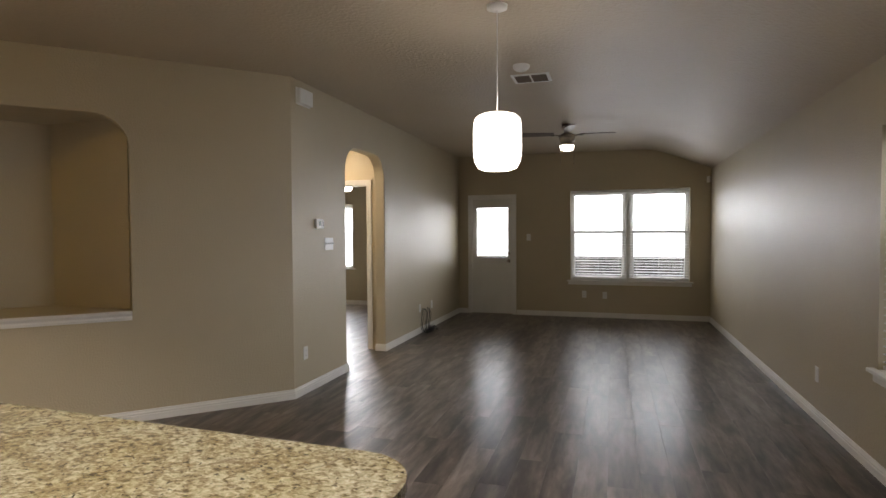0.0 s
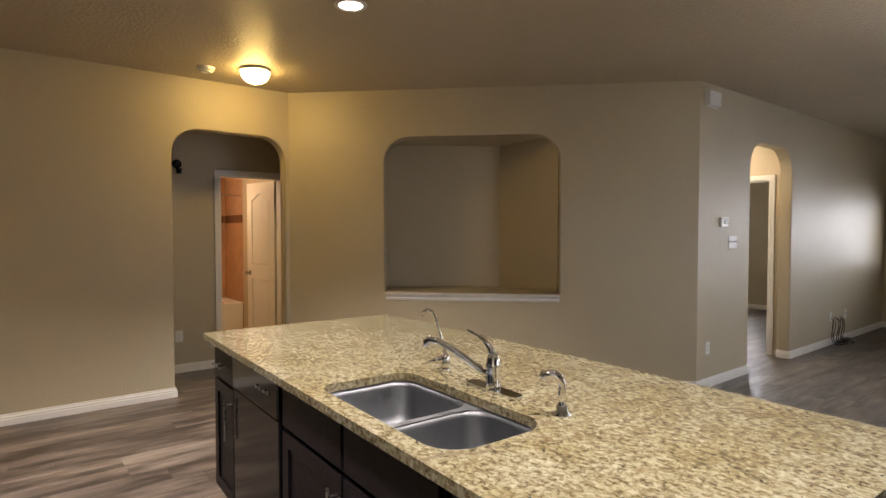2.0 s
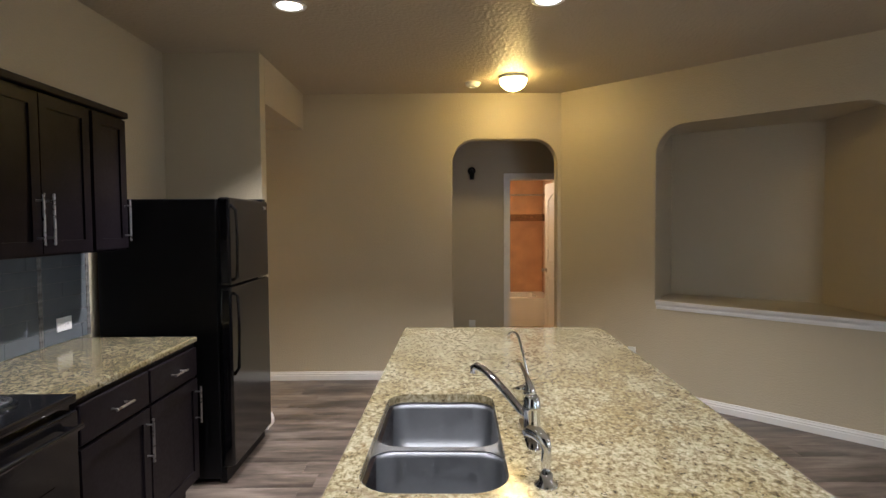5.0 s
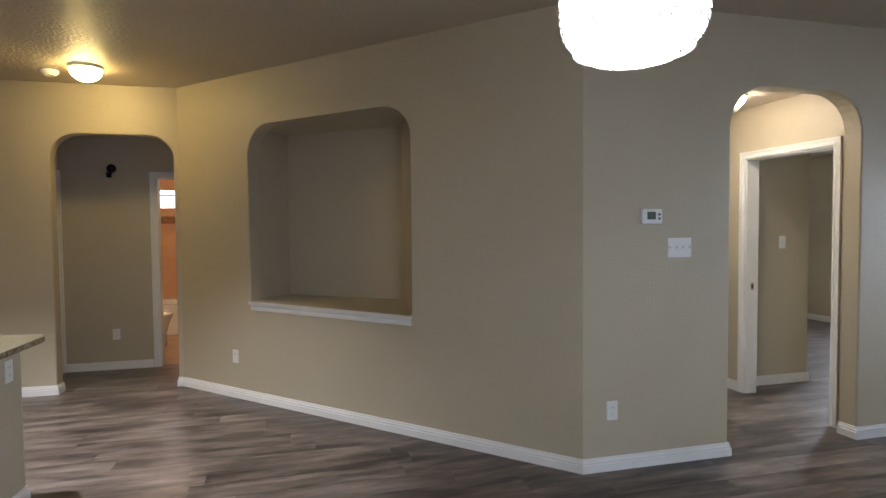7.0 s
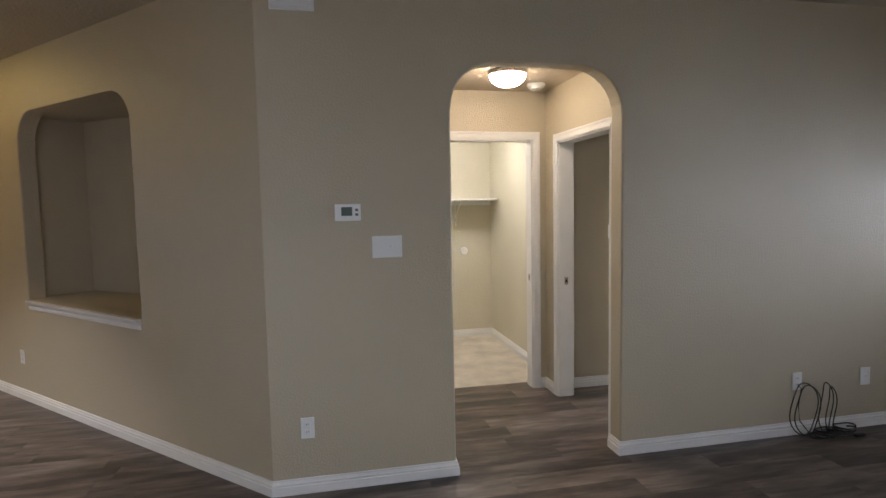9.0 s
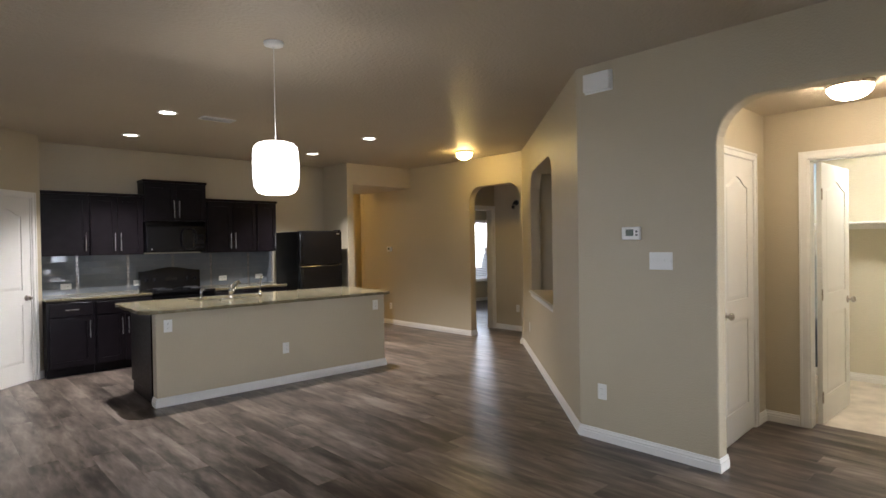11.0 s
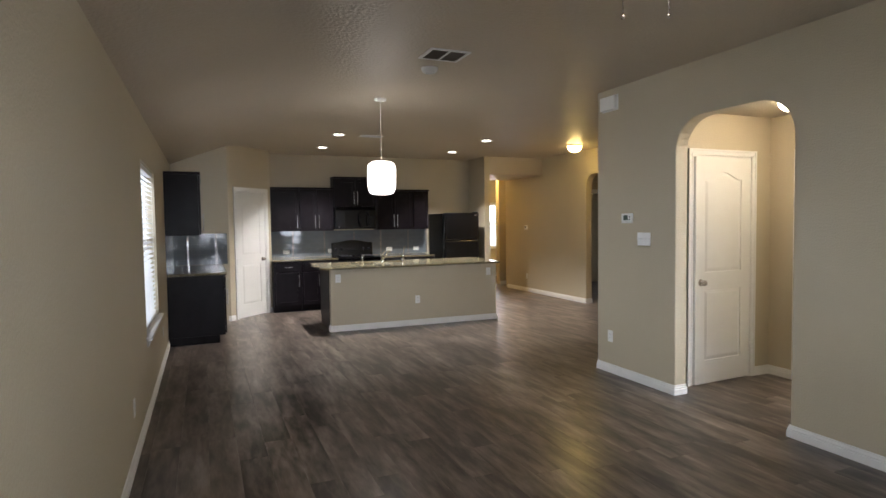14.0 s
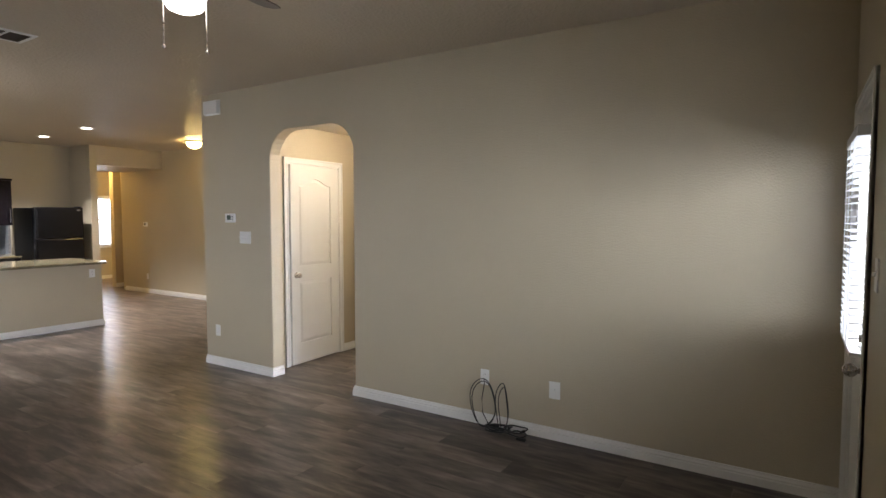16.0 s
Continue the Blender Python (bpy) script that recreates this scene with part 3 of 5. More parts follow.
casing("trim_laundry_door", frame_m((-1.33, 0.87), (-1.33, 2.11)), 0.30, 1.13, 2.07, 0.12)
casing("trim_guest_door", frame_m((-1.45, 2.11), (-0.13, 2.11)), 0.365, 1.20, 2.025, 0.12)

# ---- doors ----
for nm, sx in [("trim_laundry_door", 1.112), ("trim_guest_door", 0.3835), ("trim_closet_door", 0.2235)]:
    host = bpy.data.objects[nm]
    part("strike_plate", bx(min(sx, sx - 0.001), sx + 0.001, 0.045, 0.075, 0.90, 0.96, bevel=0.0004, seg=1), NICKEL, host, "brushed nickel strike plate")
    part("latch_hole", bx(sx - 0.0016, sx + 0.0016, 0.053, 0.067, 0.918, 0.942), BLACKM, host)
panel_door("pantry_door", "closed white two-panel pantry door with an arched top panel", 0.644, 2.03, m_pd @ pose(0.178, 0.03, 0), 1)
panel_door("closet_door", "closed white two-panel closet door with an arched top panel", 0.704, 2.05, frame_m((-0.13, 0.87), (-1.33, 0.87)) @ pose(0.927, 0.018, 0, 0, 0, 182.2), 1)
panel_door("laundry_door", "open white two-panel laundry door with an arched top panel", 0.79, 2.05, pose(-1.47, 1.215, 0, 0, 0, 178.5), 1)
panel_door("bath_door", "open white two-panel bathroom door with an arched top panel", 0.64, 2.0, pose(-3.69, -2.42, 0, 0, 0, 188), 1)


# ---- windows and blinds ----
def blind(m, w, z0, z1, label, tilt=14, pitch=0.045, group="window blinds"):
    b = thing("blind", label, "blind", m, group)
    part("head_rail", bx(0.004, w - 0.004, 0.0, 0.05, z1 - 0.045, z1 - 0.002, bevel=0.003), SLAT, b)
    part("bottom_rail", bx(0.006, w - 0.006, 0.004, 0.046, z0 + 0.004, z0 + 0.022, bevel=0.003), SLAT, b)
    sb = bx(0.008, w - 0.008, -0.0235, 0.0235, -0.0009, 0.0009)
    me = bpy.data.meshes.new("slat")
    sb.to_mesh(me)
    sb.free()
    me.materials.append(SLATT)
    z = z0 + 0.05
    while z < z1 - 0.06:
        s = new("slat", me)
        s.parent, s.location, s.rotation_euler = b, (0, 0.025, z), (radians(tilt), 0, 0)
        z += pitch
    for x in (0.12, w / 2, w - 0.12):
        part("ladder_cord", box(cyl(bmesh.new(), (x, 0.0, z0 + 0.02), (x, 0.0, z1 - 0.04), 0.0012, n=6), x - 0.001, x + 0.001, 0.049, 0.051, z0 + 0.02, z1 - 0.04), SLAT, b)
    return b


def sash_window(name, m, x0, x1, z0, z1, depth, label):
    """Single-hung vinyl window in the outer half of the wall."""
    w = thing(name, label, "window", m)
    tagged(w, kind="structure")
    y0, y1, f = depth - 0.07, depth - 0.01, 0.04
    tilt = Matrix(((1, 0, 0, 0), (0, 0, 1, 0), (0, 1, 0, 0), (0, 0, 0, 1)))
    bm = plate([rounded(x0 + 0.001, x1 - 0.001, z0 + 0.001, z1 - 0.001), rounded(x0 + f, x1 - f, z0 + f, z1 - f)], y0, y1)
    bm.transform(tilt)
    part("window_frame", bm, TRIM, w)
    zm = (z0 + z1) / 2 + 0.05
    for nm, a, b, yo in (("upper_sash", zm, z1 - f, 0.03), ("lower_sash", z0 + f, zm + 0.03, 0.004)):
        bm = plate([rounded(x0 + f, x1 - f, a, b), rounded(x0 + f + 0.03, x1 - f - 0.03, a + (0.03 if yo < 0.02 else 0.005), b - 0.045)], y0 + yo, y0 + yo + 0.024)
        bm.transform(tilt)
        part(nm, bm, TRIM, w)
        g = part("pane", bx(x0 + f + 0.028, x1 - f - 0.028, y0 + yo + 0.010, y0 + yo + 0.014, a + 0.028, b - 0.028), GLASS, w)
        g.visible_shadow = False
    sc_ = part("insect_screen", bx(x0 + f, x1 - f, y1 - 0.012, y1 - 0.011, z0 + f, zm), SCREEN, w, "grey insect screen over the lower sash")
    sc_.visible_shadow = False
    return w


def sill(name, m, x0, x1, z, depth, apron=True):
    bm = bx(x0 - 0.05, x1 + 0.05, -0.045, 0.001, z - 0.022, z + 0.002, bevel=0.006)
    box(bm, x0 + 0.001, x1 - 0.001, 0.001, depth - 0.07, z - 0.010, z + 0.001)
    if apron:
        box(bm, x0 - 0.03, x1 + 0.03, -0.016, -0.001, z - 0.075, z - 0.022, bevel=0.004)
    o = obj(name, bm, TRIM)
    o.matrix_world = m
    return structure(o, "white painted window sill with an apron", "window sill")


sash_window("window_1", m_n, 1.94, 2.84, 0.62, 2.12, 0.15, "white single-hung window with bright daylight behind")
sash_window("window_2", m_n, 2.88, 3.80, 0.62, 2.12, 0.15, "white single-hung window with bright daylight behind")
mb = obj("trim_window_mullion", bx(2.84, 2.88, 0.0, 0.148, 0.62, 2.12), TRIM)
mb.matrix_world = m_n
structure(mb, "white painted post between two windows", "window frame")
sill("trim_window_sill_north", m_n, 1.94, 3.80, 0.62, 0.15)
blind(m_n @ pose(1.945, 0.028, 0), 0.89, 0.625, 2.115, "white slatted blind lowered with open slats in the living room window", 3)
blind(m_n @ pose(2.885, 0.028, 0), 0.91, 0.625, 2.115, "white slatted blind lowered with open slats in the living room window", 3)
m_e = frame_m((E_X, N_Y), (E_X, -6))
e0, e1 = N_Y + 0.41, N_Y + 1.69
sash_window("window_3", m_e, e0, e1, 0.62, 2.03, 0.15, "white single-hung window in the eave wall")
sill("trim_window_sill_east", m_e, e0, e1, 0.62, 0.15)
blind(m_e @ pose(e0 + 0.005, 0.015, 0), 1.27, 0.625, 2.025, "white slatted blind, lowered with open slats, beside the dining area")
for k, (p, q, a, b, z0, z1) in enumerate((((-2.81, -7.2), (-7.8, -7.2), 3.45, 4.60, 0.50, 2.02), ((-1.37, -9.1), (-5.3, -9.1), 1.56, 2.48, 0.78, 2.02), ((-4.6, 6.0), (0, 6.0), 1.3, 2.26, 0.72, 2.0))):
    mm = frame_m(p, q)
    sash_window("window_%d" % (k + 4), mm, a, b, z0, z1, 0.15, "white single-hung window in a far room")
    sill("trim_window_sill_far", mm, a, b, z0, 0.15, False)
    blind(mm @ pose(a + 0.005, 0.015, 0), b - a - 0.01, z0 + 0.005, z1 - 0.005, "white slatted blind in a far room window")

# patio door with a half light
pd = thing("door_1", "white patio door with a blind behind its upper pane, closed", "door", m_n @ pose(0.243, 0.014, 0))
tagged(pd, kind="structure")
tilt = Matrix(((1, 0, 0, 0), (0, 0, 1, 0), (0, 1, 0, 0), (0, 0, 0, 1)))
bm = plate([rounded(0.002, 0.712, 0.012, 2.008), rounded(0.085, 0.635, 0.99, 1.875)], 0, 0.044)
bm.transform(tilt)
part("slab", bm, DOORP, pd)
bm = plate([rounded(0.055, 0.665, 0.96, 1.905), rounded(0.088, 0.632, 0.993, 1.872)], -0.012, -0.001)
bm.transform(tilt)
part("light_frame", bm, TRIM, pd)
sp_ = bx(0.0005, 0.014, 0.046, 0.060, 0.014, 1.998)
box(sp_, 0.70, 0.7135, 0.046, 0.060, 0.014, 1.998), box(sp_, 0.0005, 0.7135, 0.046, 0.060, 1.9985, 2.0115)
part("door_stop", sp_, TRIM, pd)
gp = part("pane", bx(0.083, 0.637, 0.018, 0.023, 0.988, 1.877), GLASS, pd)
gp.visible_shadow = False
kb = cyl(cyl(bmesh.new(), (0.65, -0.001, 0.93), (0.65, -0.012, 0.93), 0.03), (0.65, -0.012, 0.93), (0.65, -0.04, 0.93), 0.011)
bmesh.ops.create_uvsphere(kb, u_segments=16, v_segments=10, radius=0.027, matrix=Matrix.Translation((0.65, -0.055, 0.93)))
part("knob", kb, NICKEL, pd, "brushed nickel knob", True)
part("deadbolt", box(cyl(bmesh.new(), (0.65, -0.001, 1.06), (0.65, -0.02, 1.06), 0.028), 0.644, 0.656, -0.032, -0.018, 1.045, 1.075), NICKEL, pd, "brushed nickel deadbolt")
part("threshold", bx(-0.01, 0.72, -0.03, 0.09, 0.0005, 0.012), NICKEL, pd)
blind(m_n @ pose(0.243 + 0.07, -0.052, 0), 0.58, 0.975, 1.895, "small white slatted blind on the patio door", 4, 0.03)

# ---- outside ----
structure(obj("ground", bx(-60, 60, -60, 60, -0.5, -0.35), GRASS), "dry grass yard", "ground")
fence = thing("porch_railing", "white porch railing with upright balusters", "railing", pose(0, N_Y + 1.3, 0))
for x in (0.5, 2.1, 3.7, 5.3):
    part("post", bx(x - 0.04, x + 0.04, -0.04, 0.04, -0.05, 0.93, bevel=0.004), RAILM, fence)
part("top_rail", bx(0.5, 5.4, -0.03, 0.03, 0.86, 0.90, bevel=0.004), RAILM, fence)
part("bottom_rail", bx(0.5, 5.4, -0.02, 0.02, 0.14, 0.18), RAILM, fence)
for i in range(36):
    x = 0.62 + i * 0.13
    part("baluster", bx(x - 0.016, x + 0.016, -0.016, 0.016, 0.18, 0.86), RAILM, fence)
structure(obj("porch_slab", bx(-0.3, 5.6, N_Y + 0.16, N_Y + 1.5, -0.35, -0.05), GROUT), "grey concrete porch slab", "porch")


# ---- cabinets ----
def pull(bm, x, z, length, upright, y=0.0):
    """Round bar handle on two posts."""
    h = length / 2
    a, b = ((x, y - 0.032, z - h), (x, y - 0.032, z + h)) if upright else ((x - h, y - 0.032, z), (x + h, y - 0.032, z))
    cyl(bm, a, b, 0.0055, n=12)
    for t in (0.14, 0.86):
        c = [a[i] + (b[i] - a[i]) * t for i in range(3)]
        cyl(bm, (c[0], y, c[2]), (c[0], y - 0.032, c[2]), 0.004, n=8)
    return bm


def cabinet(name, label, m, w, d, z0, z1, fronts, toe=True, crown=False, group="", category="cabinet"):
    """Local x across the front, y into the depth, z up."""
    c = thing(name, label, category, m, group)
    zb = z0 + (0.10 if toe else 0)
    bm = bx(0.001, w - 0.001, 0.0, d, zb, z1, bevel=0.002, seg=1)
    if toe:
        box(bm, 0.001, w - 0.001, 0.07, d, z0, zb - 0.0005)
    part("carcass", bm, ESPRESSO, c)
    if crown:
        part("crown", bx(-0.008, w + 0.008, -0.03, d, z1 + 0.001, z1 + 0.035, bevel=0.006), ESPRESSO, c)
    for kind, x0, x1, a, b, hs in fronts:
        x0, x1, a, b = x0 + 0.003, x1 - 0.003, a + 0.003, b - 0.003
        st = 0.055
        tl = Matrix(((1, 0, 0, 0), (0, 0, 1, 0), (0, 1, 0, 0), (0, 0, 0, 1)))
        if kind == "door":
            bm = plate([rounded(x0, x1, a, b), rounded(x0 + st, x1 - st, a + st, b - st)], -0.021, -0.002)
            bm.transform(tl)
            g = [(x0 + st, a + st), (x1 - st, a + st), (x1 - st, b - st), (x0 + st, b - st)]
            box(bm, x0 + st - 0.004, x1 - st + 0.004, -0.012, -0.004, a + st - 0.004, b - st + 0.004)
            dd = part("door", bm, ESPRESSO, c)
            hx = x0 + 0.03 if hs < 0 else x1 - 0.03
            top = toe
            hz = b - 0.14 if toe else a + 0.15
            part("handle", pull(bmesh.new(), hx, hz, 0.20 if toe else 0.225, True, -0.021), STEEL, dd, "brushed steel bar handle")
        elif kind == "drawer":
            bm = bx(x0, x1, -0.021, -0.002, a, b, bevel=0.003, seg=1)
            dd = part("drawer_front", bm, ESPRESSO, c)
            part("handle", pull(bmesh.new(), (x0 + x1) / 2, (a + b) / 2, 0.13, False, -0.021), STEEL, dd, "brushed steel bar handle")
        else:
            part("false_front", bx(x0, x1, -0.021, -0.002, a, b, bevel=0.003, seg=1), ESPRESSO, c)
    return c


CT = 0.90  # worktop height
FY = -5.215
DZ = 0.865


def south(x_east):
    return pose(x_east, FY, 0, 0, 0, 180)


D0, D1, DR = 0.12, 0.66, 0.85
cabinet("base_cabinet", "dark espresso base cabinet, one drawer over one door, beside the pantry", south(2.598), 0.47, 0.60, 0, DZ, [("drawer", 0.03, 0.45, 0.69, DR, 0), ("door", 0.03, 0.45, D0, 0.68, 1)], group="kitchen wall base cabinets")
cabinet("base_cabinet", "dark espresso base cabinet, one drawer over two doors, beside the range", south(2.127), 0.63, 0.60, 0, DZ, [("drawer", 0.02, 0.61, 0.69, DR, 0), ("door", 0.02, 0.315, D0, 0.68, 1), ("door", 0.315, 0.61, D0, 0.68, -1)], group="kitchen wall base cabinets")
cabinet("base_cabinet", "dark espresso base cabinet with two drawers, between range and fridge", south(0.722), 1.05, 0.60, 0, DZ, [("drawer", 0.02, 0.52, 0.69, DR, 0), ("drawer", 0.53, 1.03, 0.69, DR, 0), ("door", 0.02, 0.52, D0, 0.68, 1), ("door", 0.53, 1.03, D0, 0.68, 1)], group="kitchen wall base cabinets")
UY = -5.60


def upper(x_east):
    return pose(x_east, UY, 0, 0, 0, 180)


cabinet("wall_cabinet", "dark espresso wall cabinet with a single door, beside the pantry", upper(2.598), 0.51, 0.245, 1.38, 2.12, [("door", 0.02, 0.50, 1.39, 2.11, 1)], False, True, "kitchen wall cabinets")
cabinet("wall_cabinet", "dark espresso wall cabinet with two doors, beside the microwave", upper(2.087), 0.61, 0.245, 1.38, 2.12, [("door", 0.01, 0.305, 1.39, 2.11, 1), ("door", 0.305, 0.60, 1.39, 2.11, -1)], False, True, "kitchen wall cabinets")
cabinet("wall_cabinet", "taller dark espresso cabinet with two short doors above the microwave", pose(1.475, UY + 0.01, 0, 0, 0, 180), 0.80, 0.25, 1.81, 2.32, [("door", 0.01, 0.40, 1.82, 2.31, 1), ("door", 0.40, 0.79, 1.82, 2.31, -1)], False, True, "kitchen wall cabinets")
cabinet("wall_cabinet", "dark espresso wall cabinet with two doors, between microwave and fridge", upper(0.673), 0.73, 0.245, 1.38, 2.10, [("door", 0.01, 0.365, 1.39, 2.09, 1), ("door", 0.365, 0.72, 1.39, 2.09, -1)], False, True, "kitchen wall cabinets")
cabinet("wall_cabinet", "narrow dark espresso wall cabinet with one door, beside the fridge", upper(-0.058), 0.32, 0.245, 1.38, 2.10, [("door", 0.01, 0.31, 1.39, 2.09, 1)], False, True, "kitchen wall cabinets")
# short run on the eave wall
em = pose(3.44, -3.10, 0, 0, 0, -90)
cabinet("base_cabinet", "dark espresso base cabinet on the eave wall with two doors", em, 0.82, 0.658, 0, DZ, [("drawer", 0.02, 0.80, 0.69, DR, 0), ("door", 0.02, 0.41, D0, 0.68, 1), ("door", 0.41, 0.80, D0, 0.68, -1)], group="eave wall cabinets")
cabinet("base_cabinet", "dark espresso base cabinet on the eave wall beside the pantry", em @ pose(0.822, 0, 0), 0.82, 0.658, 0, DZ, [("drawer", 0.02, 0.80, 0.69, DR, 0), ("door", 0.02, 0.41, D0, 0.68, 1), ("door", 0.41, 0.80, D0, 0.68, -1)], group="eave wall cabinets")
eu = pose(3.71, -3.10, 0, 0, 0, -90)
cabinet("wall_cabinet", "dark espresso wall cabinet on the eave wall with two doors", eu, 0.82, 0.388, 1.38, 2.14, [("door", 0.01, 0.41, 1.39, 2.13, 1), ("door", 0.41, 0.81, 1.39, 2.13, -1)], False, True, "eave wall cabinets")
cabinet("wall_cabinet", "dark espresso wall cabinet on the eave wall beside the pantry", eu @ pose(0.822, 0, 0), 0.82, 0.388, 1.38, 2.14, [("door", 0.01, 0.41, 1.39, 2.13, 1), ("door", 0.41, 0.81, 1.39, 2.13, -1)], False, True, "eave wall cabinets")

# ---- island ----
IX0, IX1, IY = -0.49, 2.055, -3.10
isl = thing("island_wall", "tan painted half wall carrying the island worktop, with a white baseboard", "kitchen island")
part("half_wall", bx(IX0, IX1, IY - 0.12, IY, 0, CT - 0.031, bevel=0.006), WALL, isl)
bb = profile_run("baseboard", [(IX1, IY - 0.12), (IX1, IY), (IX0, IY), (IX0, IY - 0.12)], BASE, TRIM, "", "", isl)
bb.name = "baseboard"
del bb["kind"]
IF = -4.045
im = pose(IX0 + 0.02, IF, 0)
cabinet("base_cabinet", "narrow dark espresso island cabinet, one drawer over one door", im, 0.36, 0.76, 0, DZ, [("drawer", 0.02, 0.35, 0.69, DR, 0), ("door", 0.02, 0.35, D0, 0.68, 1)], group="island cabinets")
cabinet("base_cabinet", "dark espresso island sink cabinet with false fronts over two doors", im @ pose(0.964, 0, 0), 1.06, 0.76, 0, 0.655, [("false", 0.02, 0.525, 0.69, DR, 0), ("false", 0.535, 1.04, 0.69, DR, 0), ("door", 0.02, 0.525, D0, 0.68, 1), ("door", 0.535, 1.04, D0, 0.68, -1)], group="island cabinets")
cabinet("base_cabinet", "dark espresso island cabinet with one drawer over two doors", im @ pose(2.026, 0, 0), 0.495, 0.76, 0, DZ, [("drawer", 0.02, 0.48, 0.69, DR, 0), ("door", 0.02, 0.25, D0, 0.68, 1), ("door", 0.25, 0.48, D0, 0.68, -1)], group="island cabinets")
# end panels and front rail round the sink
fr_ = bx(0.965, 2.023, 0.0, 0.018, 0.6555, DZ)
box(fr_, 0.965, 0.983, 0.0185, 0.76, 0.6555, DZ)
rail = tagged(obj("sink_apron_frame", fr_, ESPRESSO), "dark espresso frame round the sink bowls", "cabinet")
rail.matrix_world = im
dw = thing("dishwasher", "black dishwasher built into the island", "dishwasher", im @ pose(0.362, 0, 0))
part("tub", bx(0.002, 0.598, 0.0, 0.60, 0.10, DZ - 0.003), BLACKM, dw)
part("dishwasher_door", bx(0.005, 0.595, -0.025, -0.002, 0.12, 0.70, bevel=0.004), BLACK, dw)
part("control_panel", bx(0.005, 0.595, -0.030, -0.002, 0.705, 0.855, bevel=0.006), BLACK, dw)
part("toe_panel", bx(0.01, 0.59, 0.05, 0.07, 0.0, 0.10), BLACKM, dw)
for i in range(4):
    part("button", cyl(bmesh.new(), (0.36 + 0.045 * i, -0.030, 0.79), (0.36 + 0.045 * i, -0.036, 0.79), 0.008, n=12), STEEL, dw)


def slab(name, label, loops, z1=CT, th=0.03):
    o = obj(name, plate(loops, z1 - th, z1), GRANITE)
    md = o.modifiers.new("edge", "BEVEL")
    md.width, md.segments, md.limit_method, md.angle_limit = 0.008, 3, "ANGLE", radians(50)
    return tagged(o, label, "worktop")


SX0, SX1, SY0, SY1 = 0.78, 1.525, -4.040, -3.675
SMID = 1.19
slab("island_worktop", "speckled cream granite island worktop with an undermount sink", [rounded(-0.53, 2.20, -4.105, -2.965, 0.02, 0.12, 0.16, 0.10), rounded(SX0, SX1, SY0, SY1, 0.07, 0.10, 0.10, 0.07)])
slab("worktop", "speckled cream granite worktop between the range and the fridge", [rounded(-0.335, 0.722, S_Y + 0.002, -5.20)])
slab("worktop", "speckled cream granite worktop between the pantry and the range", [rounded(1.498, 2.598, S_Y + 0.002, -5.20)])
slab("worktop", "speckled cream granite worktop on the eave wall", [rounded(3.40, E_X - 0.002, -4.748, -3.08)])


def bowl(bm, x0, x1, y0, y1, r, top, depth):
    n = 8
    prof = [(0.0, top), (0.004, top - 0.02), (0.010, top - depth * 0.7), (0.03, top - depth * 0.93), (0.06, top - depth)]
    rings = []
    for ins, z in prof:
        rr = max(0.02, r - ins * 0.4)
        rings.append([bm.verts.new((x, y, z)) for x, y in rounded(x0 + ins, x1 - ins, y0 + ins, y1 - ins, rr, rr, rr, rr, n)])
    for a, b in zip(rings, rings[1:]):
        k = len(a)
        for i in range(k):
            bm.faces.new((a[i], a[(i + 1) % k], b[(i + 1) % k], b[i]))
    bm.faces.new(rings[-1])


sk = thing("kitchen_sink", "double-bowl brushed steel undermount sink", "sink")
for a, b, nm, dp in ((SX0 - 0.002, SMID - 0.012, "small_bowl", 0.17), (SMID + 0.012, SX1 + 0.002, "large_bowl", 0.19)):
    bm = bmesh.new()
    bowl(bm, a, b, SY0 - 0.002, SY1 + 0.002, 0.07, CT - 0.034, dp)
    o = part(nm, bm, SINKM, sk, smooth=True)
    sd = o.modifiers.new("wall", "SOLIDIFY")
    sd.thickness, sd.offset = 0.0015, 1
    part("drain", lathe(bmesh.new(), [(0.0, 0.004), (0.018, 0.004), (0.02, 0.007), (0.042, 0.007), (0.046, 0.0), (0.0, 0.0)], 24, ((a + b) / 2, (SY0 + SY1) / 2, CT - 0.033 - dp)), CHROME, sk, smooth=True)
rim = plate([rounded(SX0 - 0.02, SX1 + 0.02, SY0 - 0.02, SY1 + 0.02, 0.08, 0.08, 0.08, 0.08), rounded(SX0 - 0.0005, SMID - 0.0135, SY0 - 0.0005, SY1 + 0.0005, 0.07, 0.07, 0.07, 0.07), rounded(SMID + 0.0135, SX1 + 0.0005, SY0 - 0.0005, SY1 + 0.0005, 0.07, 0.07, 0.07, 0.07)], CT - 0.0355, CT - 0.0325)
part("rim", rim, SINKM, sk)

FX, FYY = 1.177, -3.586
fa = thing("kitchen_faucet", "chrome single-lever kitchen faucet on a long deck plate", "faucet", pose(FX, FYY, CT))
part("deck_plate", plate([rounded(-0.13, 0.13, -0.026, 0.026, 0.025, 0.025, 0.025, 0.025)], 0.0, 0.010), CHROME, fa)
part("body", lathe(bmesh.new(), [(0.0, 0.01), (0.027, 0.01), (0.0245, 0.02), (0.0235, 0.075), (0.026, 0.080), (0.026, 0.090), (0.0235, 0.096), (0.0215, 0.112), (0.014, 0.124), (0.0, 0.127)], 28), CHROME, fa, smooth=True)
sp = [(0.0, 0.0, 0.040), (-0.030, -0.030, 0.068), (-0.065, -0.065, 0.105), (-0.100, -0.100, 0.138), (-0.130, -0.130, 0.160), (-0.152, -0.152, 0.166), (-0.160, -0.160, 0.158), (-0.161, -0.161, 0.142)]
